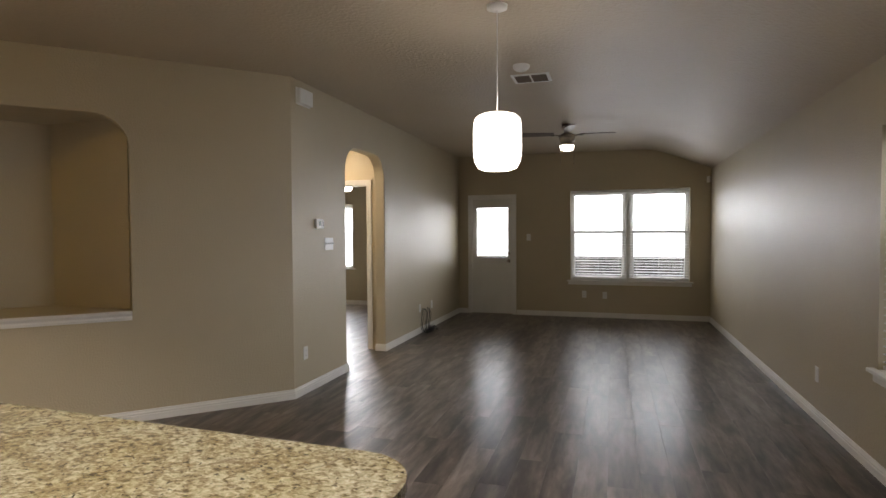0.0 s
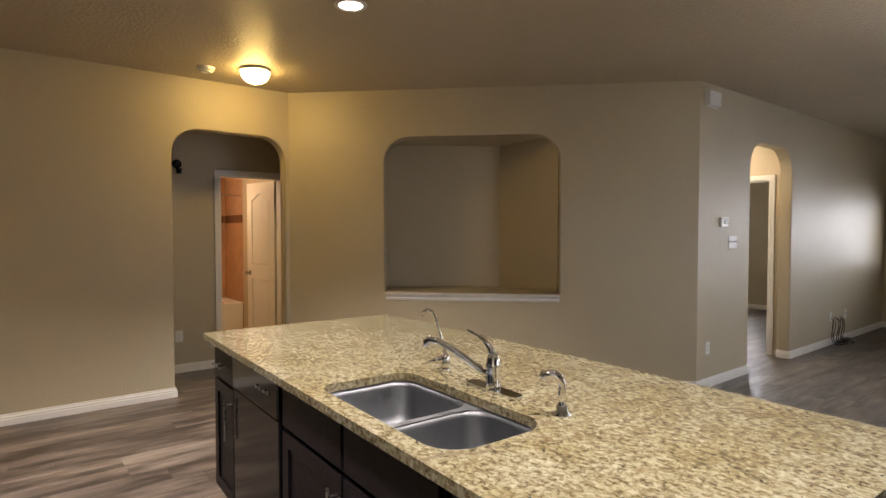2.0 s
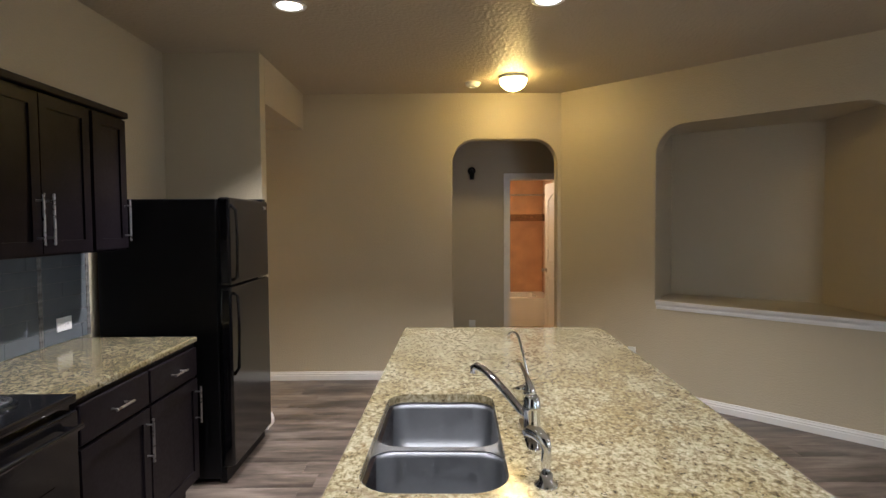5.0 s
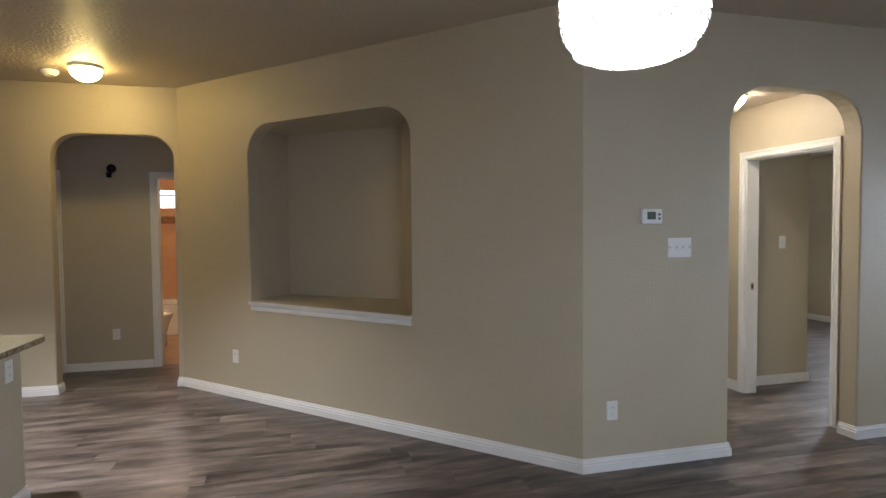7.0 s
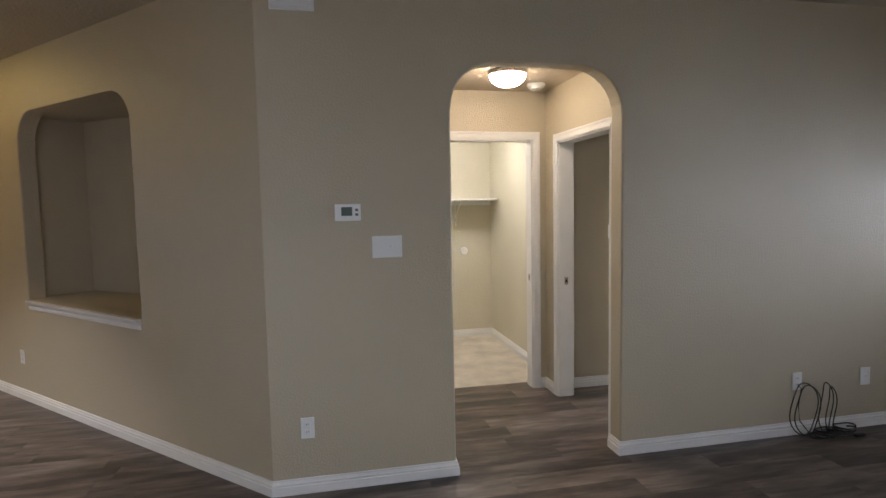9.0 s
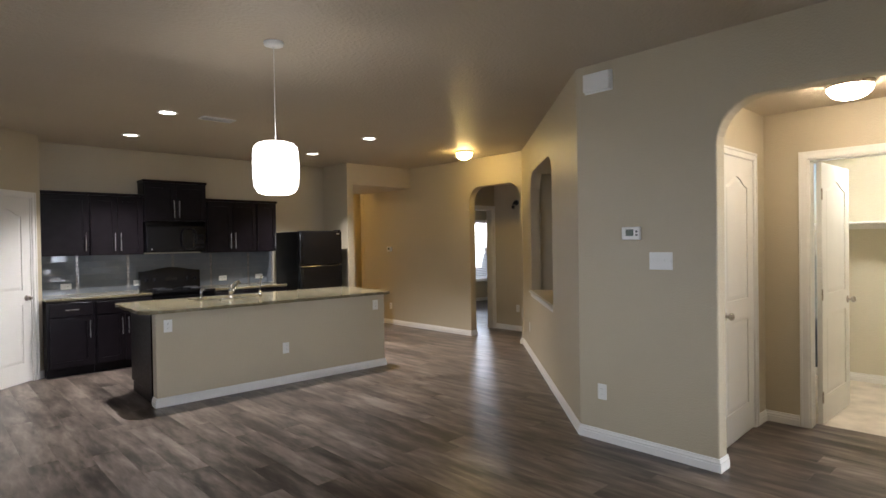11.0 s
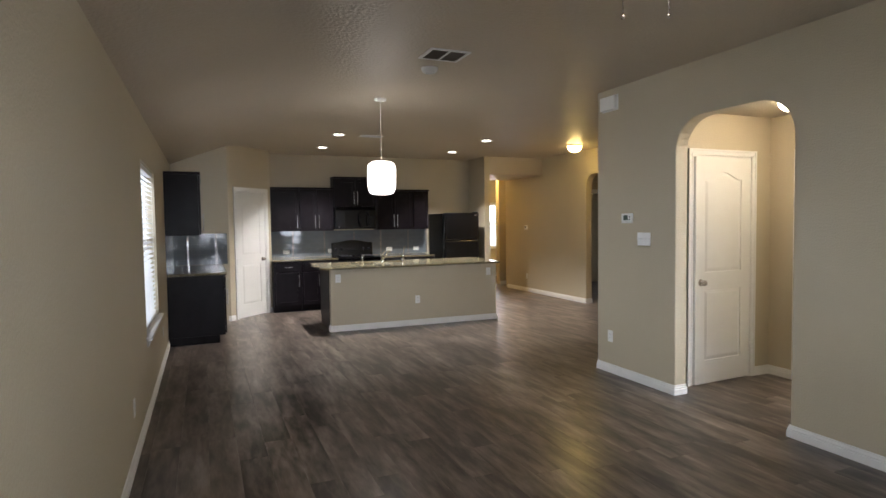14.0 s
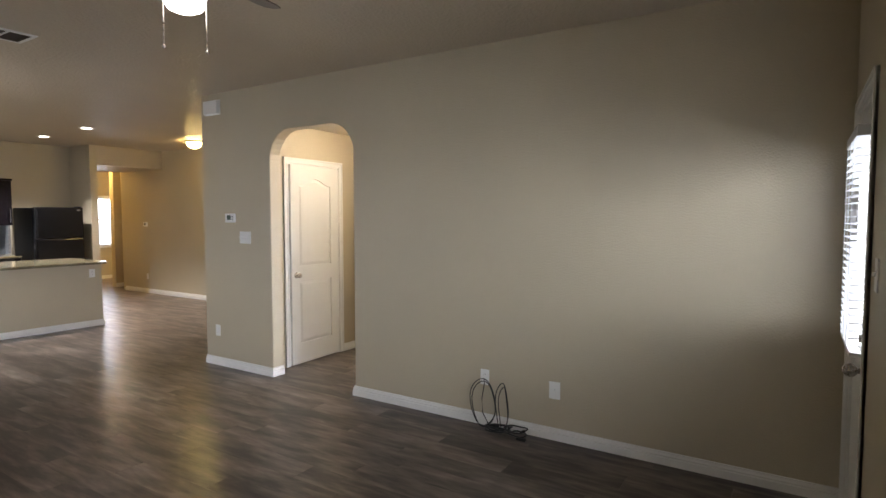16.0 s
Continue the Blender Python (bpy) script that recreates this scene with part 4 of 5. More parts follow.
part("spout", tube(bmesh.new(), sp, [0.013, 0.0125, 0.012, 0.0115, 0.0115, 0.012, 0.0135, 0.013], 16), CHROME, fa, smooth=True)
part("lever", tube(bmesh.new(), [(0, 0, 0.112), (-0.010, -0.004, 0.142), (-0.040, -0.012, 0.168), (-0.085, -0.022, 0.186), (-0.105, -0.026, 0.190)], [0.017, 0.012, 0.0055, 0.005, 0.007], 12), CHROME, fa, smooth=True)
sy = thing("side_sprayer", "chrome side sprayer standing in its deck holder", "faucet sprayer", pose(1.486, -3.594, CT))
part("holder", lathe(bmesh.new(), [(0, 0), (0.028, 0), (0.028, 0.006), (0.016, 0.014), (0.016, 0.03), (0, 0.03)], 24), CHROME, sy, smooth=True)
part("wand", tube(bmesh.new(), [(0, 0, 0.028), (0, 0, 0.065), (0, 0, 0.092), (-0.004, -0.005, 0.108), (-0.016, -0.017, 0.118), (-0.033, -0.033, 0.118), (-0.042, -0.042, 0.110)], [0.011, 0.0115, 0.013, 0.0155, 0.0165, 0.0145, 0.011], 16), CHROME, sy, smooth=True)
ff = thing("filter_faucet", "slender chrome drinking-water faucet with a curved neck", "faucet", pose(0.866, -3.556, CT))
part("base", lathe(bmesh.new(), [(0, 0), (0.022, 0), (0.02, 0.008), (0.013, 0.012), (0.013, 0.06), (0.008, 0.075), (0, 0.075)], 20), CHROME, ff, smooth=True)
part("valve_body", lathe(bmesh.new(), [(0, 0.012), (0.019, 0.012), (0.021, 0.03), (0.019, 0.055), (0.013, 0.066), (0, 0.068)], 20), CHROME, ff, smooth=True)
part("neck", tube(bmesh.new(), [(0, 0, 0.07), (-0.004, -0.004, 0.10), (-0.016, -0.016, 0.160), (-0.028, -0.028, 0.210), (-0.036, -0.036, 0.228), (-0.047, -0.047, 0.234), (-0.058, -0.058, 0.226), (-0.063, -0.063, 0.208)], 0.0048, 10), CHROME, ff, smooth=True)
part("tap_lever", cyl(bmesh.new(), (0, -0.010, 0.048), (-0.044, -0.050, 0.030), 0.015, 0.007, n=14), CHROME, ff, smooth=True)

# ---- appliances ----
RX0, RX1 = 0.726, 1.494
rg = thing("range", "black freestanding electric range with four coil burners", "stove", pose(RX1, FY, 0, 0, 0, 180))
w = RX1 - RX0
part("body", bx(0, w, 0.0, 0.60, 0.03, CT - 0.03), BLACK, rg)
part("cooktop", bx(-0.0015, w + 0.0015, -0.03, 0.60, CT - 0.028, CT + 0.004, bevel=0.008), BLACK, rg)
bgm = bmesh.new()
bgp = arched(0.0, w, 0, 0.29, 0.05)
b0 = [bgm.verts.new((x, 0.515 + 0.05 * z, CT + 0.005 + z)) for x, z in bgp]
b1 = [bgm.verts.new((x, 0.595, CT + 0.005 + z)) for x, z in bgp]
bgm.faces.new(b0), bgm.faces.new(b1[::-1])
for i in range(len(b0)):
    k = (i + 1) % len(b0)
    bgm.faces.new((b0[i], b0[k], b1[k], b1[i]))
part("backguard", bgm, BLACK, rg)
part("clock", bx(w / 2 - 0.07, w / 2 + 0.07, 0.510, 0.516, CT + 0.11, CT + 0.17), DGLASS, rg)
for x in (0.07, 0.17, w - 0.17, w - 0.07):
    part("knob", cyl(bmesh.new(), (x, 0.519, CT + 0.13), (x, 0.492, CT + 0.13), 0.022, 0.018, n=16), BLACKM, rg)
for x, y, r in ((0.19, 0.17, 0.10), (w - 0.17, 0.17, 0.078), (0.19, 0.41, 0.078), (w - 0.17, 0.41, 0.10)):
    part("drip_bowl", lathe(bmesh.new(), [(0.0, 0.001), (r * 0.6, 0.001), (r * 1.05, 0.008), (r * 1.16, 0.009), (r * 1.2, 0.001)], 32, (x, y, CT + 0.004)), BLACK, rg, smooth=True)
    cp = []
    turns = 4.3
    for i in range(int(turns * 20)):
        a = 2 * math.pi * i / 20
        rr = 0.018 + (r - 0.018) * i / (turns * 20)
        cp.append((x + rr * math.cos(a), y + rr * math.sin(a), CT + 0.018))
    part("burner_coil", tube(bmesh.new(), cp, 0.0058, 6), COIL, rg, smooth=True)
od = part("oven_door", bx(0.006, w - 0.006, -0.035, -0.002, 0.22, CT - 0.055, bevel=0.006), BLACK, rg)
part("oven_window", bx(0.14, w - 0.14, -0.038, -0.0352, 0.36, 0.62, bevel=0.001), DGLASS, od)
part("handle", cyl(cyl(cyl(bmesh.new(), (0.05, -0.075, CT - 0.10), (w - 0.05, -0.075, CT - 0.10), 0.011, n=14), (0.08, -0.035, CT - 0.10), (0.08, -0.075, CT - 0.10), 0.009), (w - 0.08, -0.035, CT - 0.10), (w - 0.08, -0.075, CT - 0.10), 0.009), BLACK, od)
part("storage_drawer", bx(0.006, w - 0.006, -0.03, -0.002, 0.05, 0.215, bevel=0.005), BLACK, rg)
mw = thing("microwave", "black over-the-range microwave with a loop handle", "microwave", pose(1.455, UY + 0.015, 0, 0, 0, 180))
ww = 0.76
part("body", bx(0, ww, 0.0, 0.255, 1.40, 1.806), BLACK, mw)
part("microwave_door", bx(0.0, ww * 0.76, -0.03, -0.002, 1.415, 1.735, bevel=0.006), BLACK, mw)
part("window", bx(0.05, ww * 0.60, -0.0335, -0.0305, 1.47, 1.68, bevel=0.001), DGLASS, mw)
part("control_panel", bx(ww * 0.765, ww, -0.028, -0.002, 1.415, 1.735, bevel=0.004), BLACK, mw)
part("display", bx(ww * 0.80, ww * 0.96, -0.031, -0.0285, 1.67, 1.705), DGLASS, mw)
for r_ in range(4):
    for c_ in range(3):
        part("button", bx(ww * 0.80 + c_ * 0.043, ww * 0.80 + c_ * 0.043 + 0.034, -0.030, -0.0285, 1.45 + r_ * 0.05, 1.45 + r_ * 0.05 + 0.034), BLACKM, mw)
for i in range(5):
    o = part("vent_louver", bx(0.01, ww - 0.01, -0.022, -0.004, -0.0035, 0.0035, bevel=0.001, seg=1), BLACK, mw)
    o.location, o.rotation_euler = (0, 0, 1.748 + i * 0.0125), (radians(-20), 0, 0)
hx, oc = 0.53, []
for dx, dz in ((-0.092, -0.085), (-0.052, -0.138), (0.052, -0.138), (0.092, -0.085), (0.10, 0), (0.092, 0.085), (0.052, 0.138), (-0.052, 0.138), (-0.092, 0.085), (-0.10, 0)):
    oc.append((hx + dx, -0.058 - 0.01 * (1 - abs(dz) / 0.13), 1.575 + dz))
hb_ = bmesh.new()
rg_ = []
for x_, y_, z_ in oc:
    u_ = Vector((x_ - hx, 0, z_ - 1.575)).normalized()
    rg_.append([hb_.verts.new(Vector((x_, y_, z_)) + 0.011 * (math.cos(math.pi * k / 6) * u_ + math.sin(math.pi * k / 6) * Vector((0, 1, 0)))) for k in range(12)])
for k in range(len(rg_)):
    p_, q_ = rg_[k], rg_[(k + 1) % len(rg_)]
    for n_ in range(12):
        hb_.faces.new((p_[n_], p_[(n_ + 1) % 12], q_[(n_ + 1) % 12], q_[n_]))
for dz in (-0.13, 0.13):
    cyl(hb_, (hx, -0.030, 1.575 + dz), (hx, -0.060, 1.575 + dz), 0.010, n=12)
part("handle", hb_, BLACK, mw, smooth=True)
part("badge", cyl(bmesh.new(), (0.06, -0.0305, 1.44), (0.06, -0.033, 1.44), 0.011, n=20), STEEL, mw)

fr = thing("refrigerator", "black top-freezer refrigerator with textured sides, doors closed", "refrigerator", pose(-0.47, -5.06, 0, 0, 0, 180))
fw = 0.73
part("cabinet_body", bx(0, fw, 0.075, 0.76, 0.03, 1.665, bevel=0.006), BLACKM, fr)
part("freezer_door", bx(0.002, fw - 0.002, 0.0, 0.068, 1.165, 1.675, bevel=0.014), BLACK, fr)
part("fridge_door", bx(0.002, fw - 0.002, 0.0, 0.068, 0.10, 1.155, bevel=0.014), BLACK, fr)
part("base_grille", bx(0.01, fw - 0.01, 0.05, 0.09, 0.01, 0.09), BLACKM, fr)
part("hinge_cap", bx(fw - 0.09, fw - 0.02, 0.01, 0.11, 1.676, 1.69, bevel=0.003), BLACKM, fr)
part("freezer_handle", tube(bmesh.new(), [(0.03, 0.0, 1.195), (0.03, -0.028, 1.21), (0.03, -0.034, 1.40), (0.03, -0.028, 1.60), (0.03, 0.0, 1.63)], 0.010, 12), BLACK, fr, smooth=True)
part("fridge_handle", tube(bmesh.new(), [(0.03, 0.0, 1.12), (0.03, -0.028, 1.105), (0.03, -0.034, 0.90), (0.03, -0.028, 0.68), (0.03, 0.0, 0.64)], 0.010, 12), BLACK, fr, smooth=True)
part("badge", bx(fw - 0.10, fw - 0.05, -0.003, -0.0005, 1.62, 1.64), STEEL, fr)


# ---- lamps and ceiling things ----
def disc_lamp(name, label, x, y, z, r, h, m, ring=NICKEL):
    l = thing(name, label, "ceiling light", pose(x, y, z))
    part("base", lathe(bmesh.new(), [(0, 0), (r * 1.06, 0), (r * 1.08, -0.012), (r * 1.02, -0.028), (0, -0.028)], 36), ring, l, smooth=True)
    pr = [(r, -0.0285)] + [(r * math.cos(radians(a)), -0.0285 - h * math.sin(radians(a))) for a in (12, 28, 45, 62, 78)] + [(0, -0.0285 - h)]
    part("glass_dome", lathe(bmesh.new(), pr, 36), m, l, smooth=True)
    part("finial", cyl(bmesh.new(), (0, 0, -0.029 - h), (0, 0, -0.043 - h), 0.008, 0.005, n=12), ring, l)
    return l


for x, y in ((1.86, -3.34), (1.82, -4.75), (-0.43, -3.24), (-0.50, -4.70)):
    c = thing("recessed_light", "round recessed ceiling light with a white trim ring, lit", "recessed light", pose(x, y, CEIL), "kitchen recessed lights")
    part("trim_ring", lathe(bmesh.new(), [(0.068, 0.001), (0.096, 0.001), (0.094, -0.006), (0.072, -0.008), (0.068, 0.001)], 36), WHITE, c, smooth=True)
    part("lens", lathe(bmesh.new(), [(0, -0.002), (0.070, -0.002), (0.070, 0.002), (0, 0.002)], 36), GLOW_CAN, c)
disc_lamp("flush_ceiling_light", "round flush ceiling lamp with a warm glowing bowl", -2.07, -3.22, CEIL, 0.115, 0.095, GLOW_HALL, WHITE)
disc_lamp("flush_ceiling_light", "flush glass-bowl ceiling lamp with nickel rim in the small hallway", -0.68, 1.57, 2.445, 0.125, 0.08, GLOW_HW)
# added out of view, only to brighten the laundry room
disc_lamp("flush_ceiling_light", "unseen ceiling lamp added to light the laundry room", -2.3, 1.5, 2.47, 0.15, 0.07, GLOW_LAUN)
# invented warm source, hidden above the door head, to light the bathroom
disc_lamp("flush_ceiling_light", "unseen ceiling lamp added to light the bathroom", -4.7, -3.1, 2.47, 0.15, 0.07, GLOW_BATH)
disc_lamp("flush_ceiling_light", "flush ceiling lamp lighting the entry", -2.6, -7.6, CEIL, 0.13, 0.06, GLOW_ENTRY, WHITE)


def smoke(x, y, z, label):
    s = thing("smoke_detector", label, "smoke detector", pose(x, y, z))
    part("housing", lathe(bmesh.new(), [(0, 0), (0.068, 0), (0.068, -0.012), (0.060, -0.030), (0.030, -0.036), (0, -0.036)], 28), WHITE, s, smooth=True)
    part("sensor_ring", lathe(bmesh.new(), [(0.030, -0.0365), (0.044, -0.0345), (0.044, -0.041), (0.030, -0.043), (0.030, -0.0365)], 24), WHITE, s, smooth=True)


smoke(1.92, 0.29, CEIL, "round white smoke detector on the living room ceiling")
smoke(-2.27, -3.55, CEIL, "round white smoke detector beside the hall lamp")
smoke(-1.05, 1.92, 2.445, "round white smoke detector on the small hallway ceiling")


def vent(name, label, x, y, z, w, d, n, split=False):
    v = thing(name, label, "ceiling vent", pose(x, y, z))
    loops = [rounded(-w / 2, w / 2, -d / 2, d / 2)]
    gaps = [(-w / 2 + 0.025, -0.008), (0.008, w / 2 - 0.025)] if split else [(-w / 2 + 0.025, w / 2 - 0.025)]
    loops += [rounded(a, b, -d / 2 + 0.025, d / 2 - 0.025) for a, b in gaps]
    part("frame", plate(loops, -0.010, -0.001), WHITE, v)
    # black sheet and, on the dense grille, dark slats paint in the duct's shade
    part("backing", bx(-w / 2 + 0.02, w / 2 - 0.02, -d / 2 + 0.02, d / 2 - 0.02, -0.0009, 0.004), BLACKM, v)
    for a, b in gaps:
        for i in range(n):
            yy = -d / 2 + 0.035 + (d - 0.07) * i / (n - 1)
            o = part("slat", bx(a, b, -0.006, 0.006, -0.0006, 0.0006), VENTM if n > 6 else WHITE, v)
            o.location, o.rotation_euler = (0, yy, -0.006), (radians(-62), 0, 0)


vent("return_vent", "white ceiling return grille with dark openings, above the living room", 1.95, 0.67, CEIL, 0.32, 0.27, 9, True)
vent("supply_vent", "white ceiling supply vent above the kitchen", 1.39, -3.33, CEIL, 0.33, 0.16, 3, True)

PX, PY = 1.97, -0.94
pe = thing("pendant_lamp", "glowing white beaded barrel pendant lamp on a thin cord", "pendant lamp", pose(PX, PY, 0))
part("canopy", lathe(bmesh.new(), [(0, CEIL), (0.062, CEIL), (0.06, CEIL - 0.02), (0.02, CEIL - 0.028), (0, CEIL - 0.03)], 28), WHITE, pe, smooth=True)
part("cord", cyl(bmesh.new(), (0, 0, 2.09), (0, 0, CEIL - 0.02), 0.003, n=8), WHITE, pe)
PU = 0.022
prf = [(r * 0.95, (z if z < 1.96 else 1.96 + (z - 1.96) * 0.78) + PU) for r, z in ((0.085, 2.142), (0.12, 2.130), (0.140, 2.105), (0.148, 2.06), (0.150, 1.96), (0.148, 1.88), (0.140, 1.82), (0.120, 1.787), (0.09, 1.776))]
part("shade", lathe(bmesh.new(), prf, 40), GLOW_PEND, pe, "glowing white beaded barrel shade", True)
for k, (r, z) in enumerate(((0.084, 2.103), (0.136, 2.075), (0.1435, 1.93), (0.142, 1.865), (0.136, 1.822), (0.116, 1.786), (0.0875, 1.774))):
    ring = [(r * 1.01 * math.cos(2 * math.pi * i / 40), r * 1.01 * math.sin(2 * math.pi * i / 40), z + PU) for i in range(40)]
    part("wire_ring", tube(bmesh.new(), ring, 0.0016, 5, True), NICKEL, pe)
WIRE = plain("bead_string", (0.62, 0.60, 0.56), 0.4, relief=0)
st = bmesh.new()
for z, r in ((2.083, 0.1235), (2.067, 0.1345), (1.925, 0.1437), (1.908, 0.1437), (1.890, 0.1433), (1.872, 0.1427), (1.854, 0.1416), (1.836, 0.139), (1.812, 0.130)):
    for i in range(44):
        a, d = 2 * math.pi * (i + 0.5 * round(z * 100 % 2)) / 44, 0.0045
        cyl(st, (r * math.cos(a) * 1.004, r * math.sin(a) * 1.004, z + PU - d), (r * math.cos(a + 0.045) * 1.004, r * math.sin(a + 0.045) * 1.004, z + PU + d), 0.0017, n=5)
tagged(part("beadwork", st, WIRE, pe), kind="stuff")

fan = thing("ceiling_fan", "nickel ceiling fan with a lit bowl and two pull chains", "ceiling fan", pose(2.08, 2.91, 0.02))
part("canopy", lathe(bmesh.new(), [(0, CEIL - 0.035), (0.065, CEIL - 0.035), (0.062, CEIL - 0.06), (0.03, CEIL - 0.08), (0, CEIL - 0.08)], 28), NICKEL, fan, smooth=True)
part("downrod", cyl(bmesh.new(), (0, 0, 2.60), (0, 0, CEIL - 0.05), 0.011, n=14), NICKEL, fan)
part("motor", lathe(bmesh.new(), [(0, 2.63), (0.04, 2.63), (0.085, 2.61), (0.10, 2.58), (0.10, 2.545), (0.075, 2.52), (0.06, 2.50), (0, 2.50)], 36), NICKEL, fan, smooth=True)
part("fitter", lathe(bmesh.new(), [(0, 2.50), (0.075, 2.50), (0.09, 2.49), (0.09, 2.475), (0, 2.475)], 32), NICKEL, fan, smooth=True)
part("light_bowl", lathe(bmesh.new(), [(0.088, 2.474), (0.086, 2.45), (0.072, 2.428), (0.045, 2.415), (0, 2.41)], 32), GLOW_FAN, fan, "lit frosted glass bowl", True)
for i in range(4):
    a = radians(8 + 90 * i)
    bl = bmesh.new()
    outline = [(0.16, -0.045), (0.30, -0.060), (0.52, -0.066), (0.57, -0.05), (0.585, 0), (0.57, 0.05), (0.52, 0.066), (0.30, 0.060), (0.16, 0.045)]
    plate([outline], -0.003, 0.003, bl)
    bl.transform(pose(0, 0, 2.620, 0, 0, math.degrees(a)) @ pose(0, 0, 0, 11, 0, 0))
    b_ = part("blade", bl, BLADE, fan)
    part("blade_arm", cyl(bmesh.new(), (0.06 * math.cos(a), 0.06 * math.sin(a), 2.600), (0.2 * math.cos(a), 0.2 * math.sin(a), 2.605), 0.008, n=8), NICKEL, b_)
for x, y, z in ((-0.085, 0.03, 2.255), (0.085, -0.03, 2.25)):
    ch = cyl(bmesh.new(), (x, y, z), (x, y, 2.49), 0.0032, n=8)
    bmesh.ops.create_uvsphere(ch, u_segments=10, v_segments=8, radius=0.009, matrix=Matrix.Translation((x, y, z)))
    part("pull_chain", ch, NICKEL, fan)
gf = thing("ceiling_fan", "ceiling fan with a lit bowl in the far bedroom", "ceiling fan", pose(-1.85, 4.75, -0.29))
for nm, prf2, mm in (("motor", [(0, CEIL), (0.06, CEIL), (0.03, CEIL - 0.05), (0.015, 2.62), (0.09, 2.60), (0.09, 2.52), (0, 2.52)], NICKEL), ("light_bowl", [(0.10, 2.519), (0.09, 2.47), (0.05, 2.45), (0, 2.445)], GLOW_FAN)):
    part(nm, lathe(bmesh.new(), prf2, 28), mm, gf, smooth=True)
for i in range(5):
    bl = plate([[(0.12, -0.045), (0.52, -0.06), (0.56, 0), (0.52, 0.06), (0.12, 0.045)]], -0.003, 0.003)
    bl.transform(pose(0, 0, 2.56, 0, 0, 20 + 72 * i))
    part("blade", bl, BLADE, gf)


# ---- plates, switches and small wall things ----
def wall_m(p, d, z):
    """A place on a wall: x along it, y into the wall; d is the way the wall faces, in degrees."""
    return pose(p[0], p[1], z, 0, 0, d + 90)


def outlet(p, d, z, label, kind="outlet", w=0.072, h=0.115, flat=False):
    o = thing(kind, label, kind.replace("_", " "), wall_m(p, d, z))
    part("plate", bx(-w / 2, w / 2, -0.006, -0.0005, -h / 2, h / 2, bevel=0.0025), WHITE, o)
    if kind == "outlet":
        for dx, dz in (((0, 0.02), (0, -0.02)) if not flat else ((0.02, 0), (-0.02, 0))):
            part("socket", bx(dx - 0.016, dx + 0.016, -0.0085, -0.0062, dz - 0.014, dz + 0.014, bevel=0.001, seg=1), WHITE, o)
            for sx in (-0.006, 0.006):
                part("slot", bx(dx + sx - 0.001, dx + sx + 0.001, -0.0088, -0.0086, dz - 0.004, dz + 0.005), BLACKM, o)
    else:
        n = max(1, round(w / 0.046) - 0 if w > 0.1 else 1)
        for i in range(n):
            cx = (i - (n - 1) / 2) * 0.046
            part("toggle", bx(cx - 0.005, cx + 0.005, -0.017, -0.0062, -0.004, 0.012, bevel=0.0015, seg=1), WHITE, o)
    return o


outlet((0, 0.19), 0, 0.36, "white duplex outlet low on the wall by the arch")
outlet((0, 3.30), 0, 0.355, "white duplex outlet above the coiled cables")
outlet((0, 3.84), 0, 0.345, "blank white low wall plate", "wall_plate", 0.08, 0.12)
outlet((-2.16, -2.16), -45, 0.36, "white duplex outlet below the niche")
outlet((E_X, 0.59), 180, 0.35, "white duplex outlet low on the eave wall")
outlet((E_X, -2.15), 180, 0.36, "white duplex outlet near the eave wall window")
outlet((2.17, N_Y), -90, 0.385, "white duplex outlet under the living room window")
outlet((2.50, N_Y), -90, 0.375, "white low wall plate under the living room window", "wall_plate")
outlet((1.24, N_Y), -90, 1.34, "white light switch beside the patio door", "light_switch")
outlet((-3.55, -3.49), 0, 0.37, "white duplex outlet in the vestibule")
outlet((W_X, -5.75), 0, 0.33, "white duplex outlet in the passage")
tp = thing("passage_thermostat", "small white thermostat with a grey screen in the passage", "thermostat", wall_m((W_X, -5.76), 0, 1.365))
part("body", bx(-0.06, 0.06, -0.025, -0.0005, -0.045, 0.045, bevel=0.006), WHITE, tp)
part("screen", bx(-0.03, 0.025, -0.0265, -0.0252, -0.012, 0.025), plain("lcd_grey", (0.10, 0.13, 0.11), 0.2, relief=0), tp)
outlet((0, 0.645), 0, 1.325, "white three-gang switch plate below the thermostat", "light_switch", 0.162, 0.118)
outlet((1.95, IY), 90, 0.74, "white outlet high on the island end", w=0.075)
outlet((0.79, IY), 90, 0.38, "white outlet on the island half wall")
outlet((-0.36, IY), 90, 0.74, "white outlet near the far end of the island", w=0.075)
outlet((-1.25, 2.66), 0, 1.30, "white light switch inside the bedroom", "light_switch")
for x in (2.30, 1.49, 0.36, -0.195):
    outlet((x, S_Y + 0.010), 90, 1.0, "white outlet in the tiled backsplash", w=0.115, h=0.072, flat=True)

th = thing("thermostat", "white wall thermostat with a small grey screen", "thermostat", wall_m((0, 0.44), 0, 1.515))
part("body", bx(-0.068, 0.068, -0.028, -0.0005, -0.045, 0.045, bevel=0.006), WHITE, th)
part("screen", bx(-0.035, 0.022, -0.0295, -0.0282, -0.018, 0.028), plain("lcd_grey", (0.10, 0.13, 0.11), 0.2, relief=0), th)
for dz in (-0.012, 0.012):
    part("button", bx(0.038, 0.054, -0.031, -0.0282, dz - 0.007, dz + 0.007, bevel=0.001, seg=1), GROUT, th)
ch = thing("door_chime", "white rectangular door chime box high on the wall", "door chime", wall_m((0, 0.19), 0, 2.62))
part("cover", bx(-0.105, 0.105, -0.048, -0.0005, -0.065, 0.065, bevel=0.006), WHITE, ch)
part("back_plate", bx(-0.112, 0.112, -0.010, -0.0008, -0.072, 0.072), WHITE, ch)
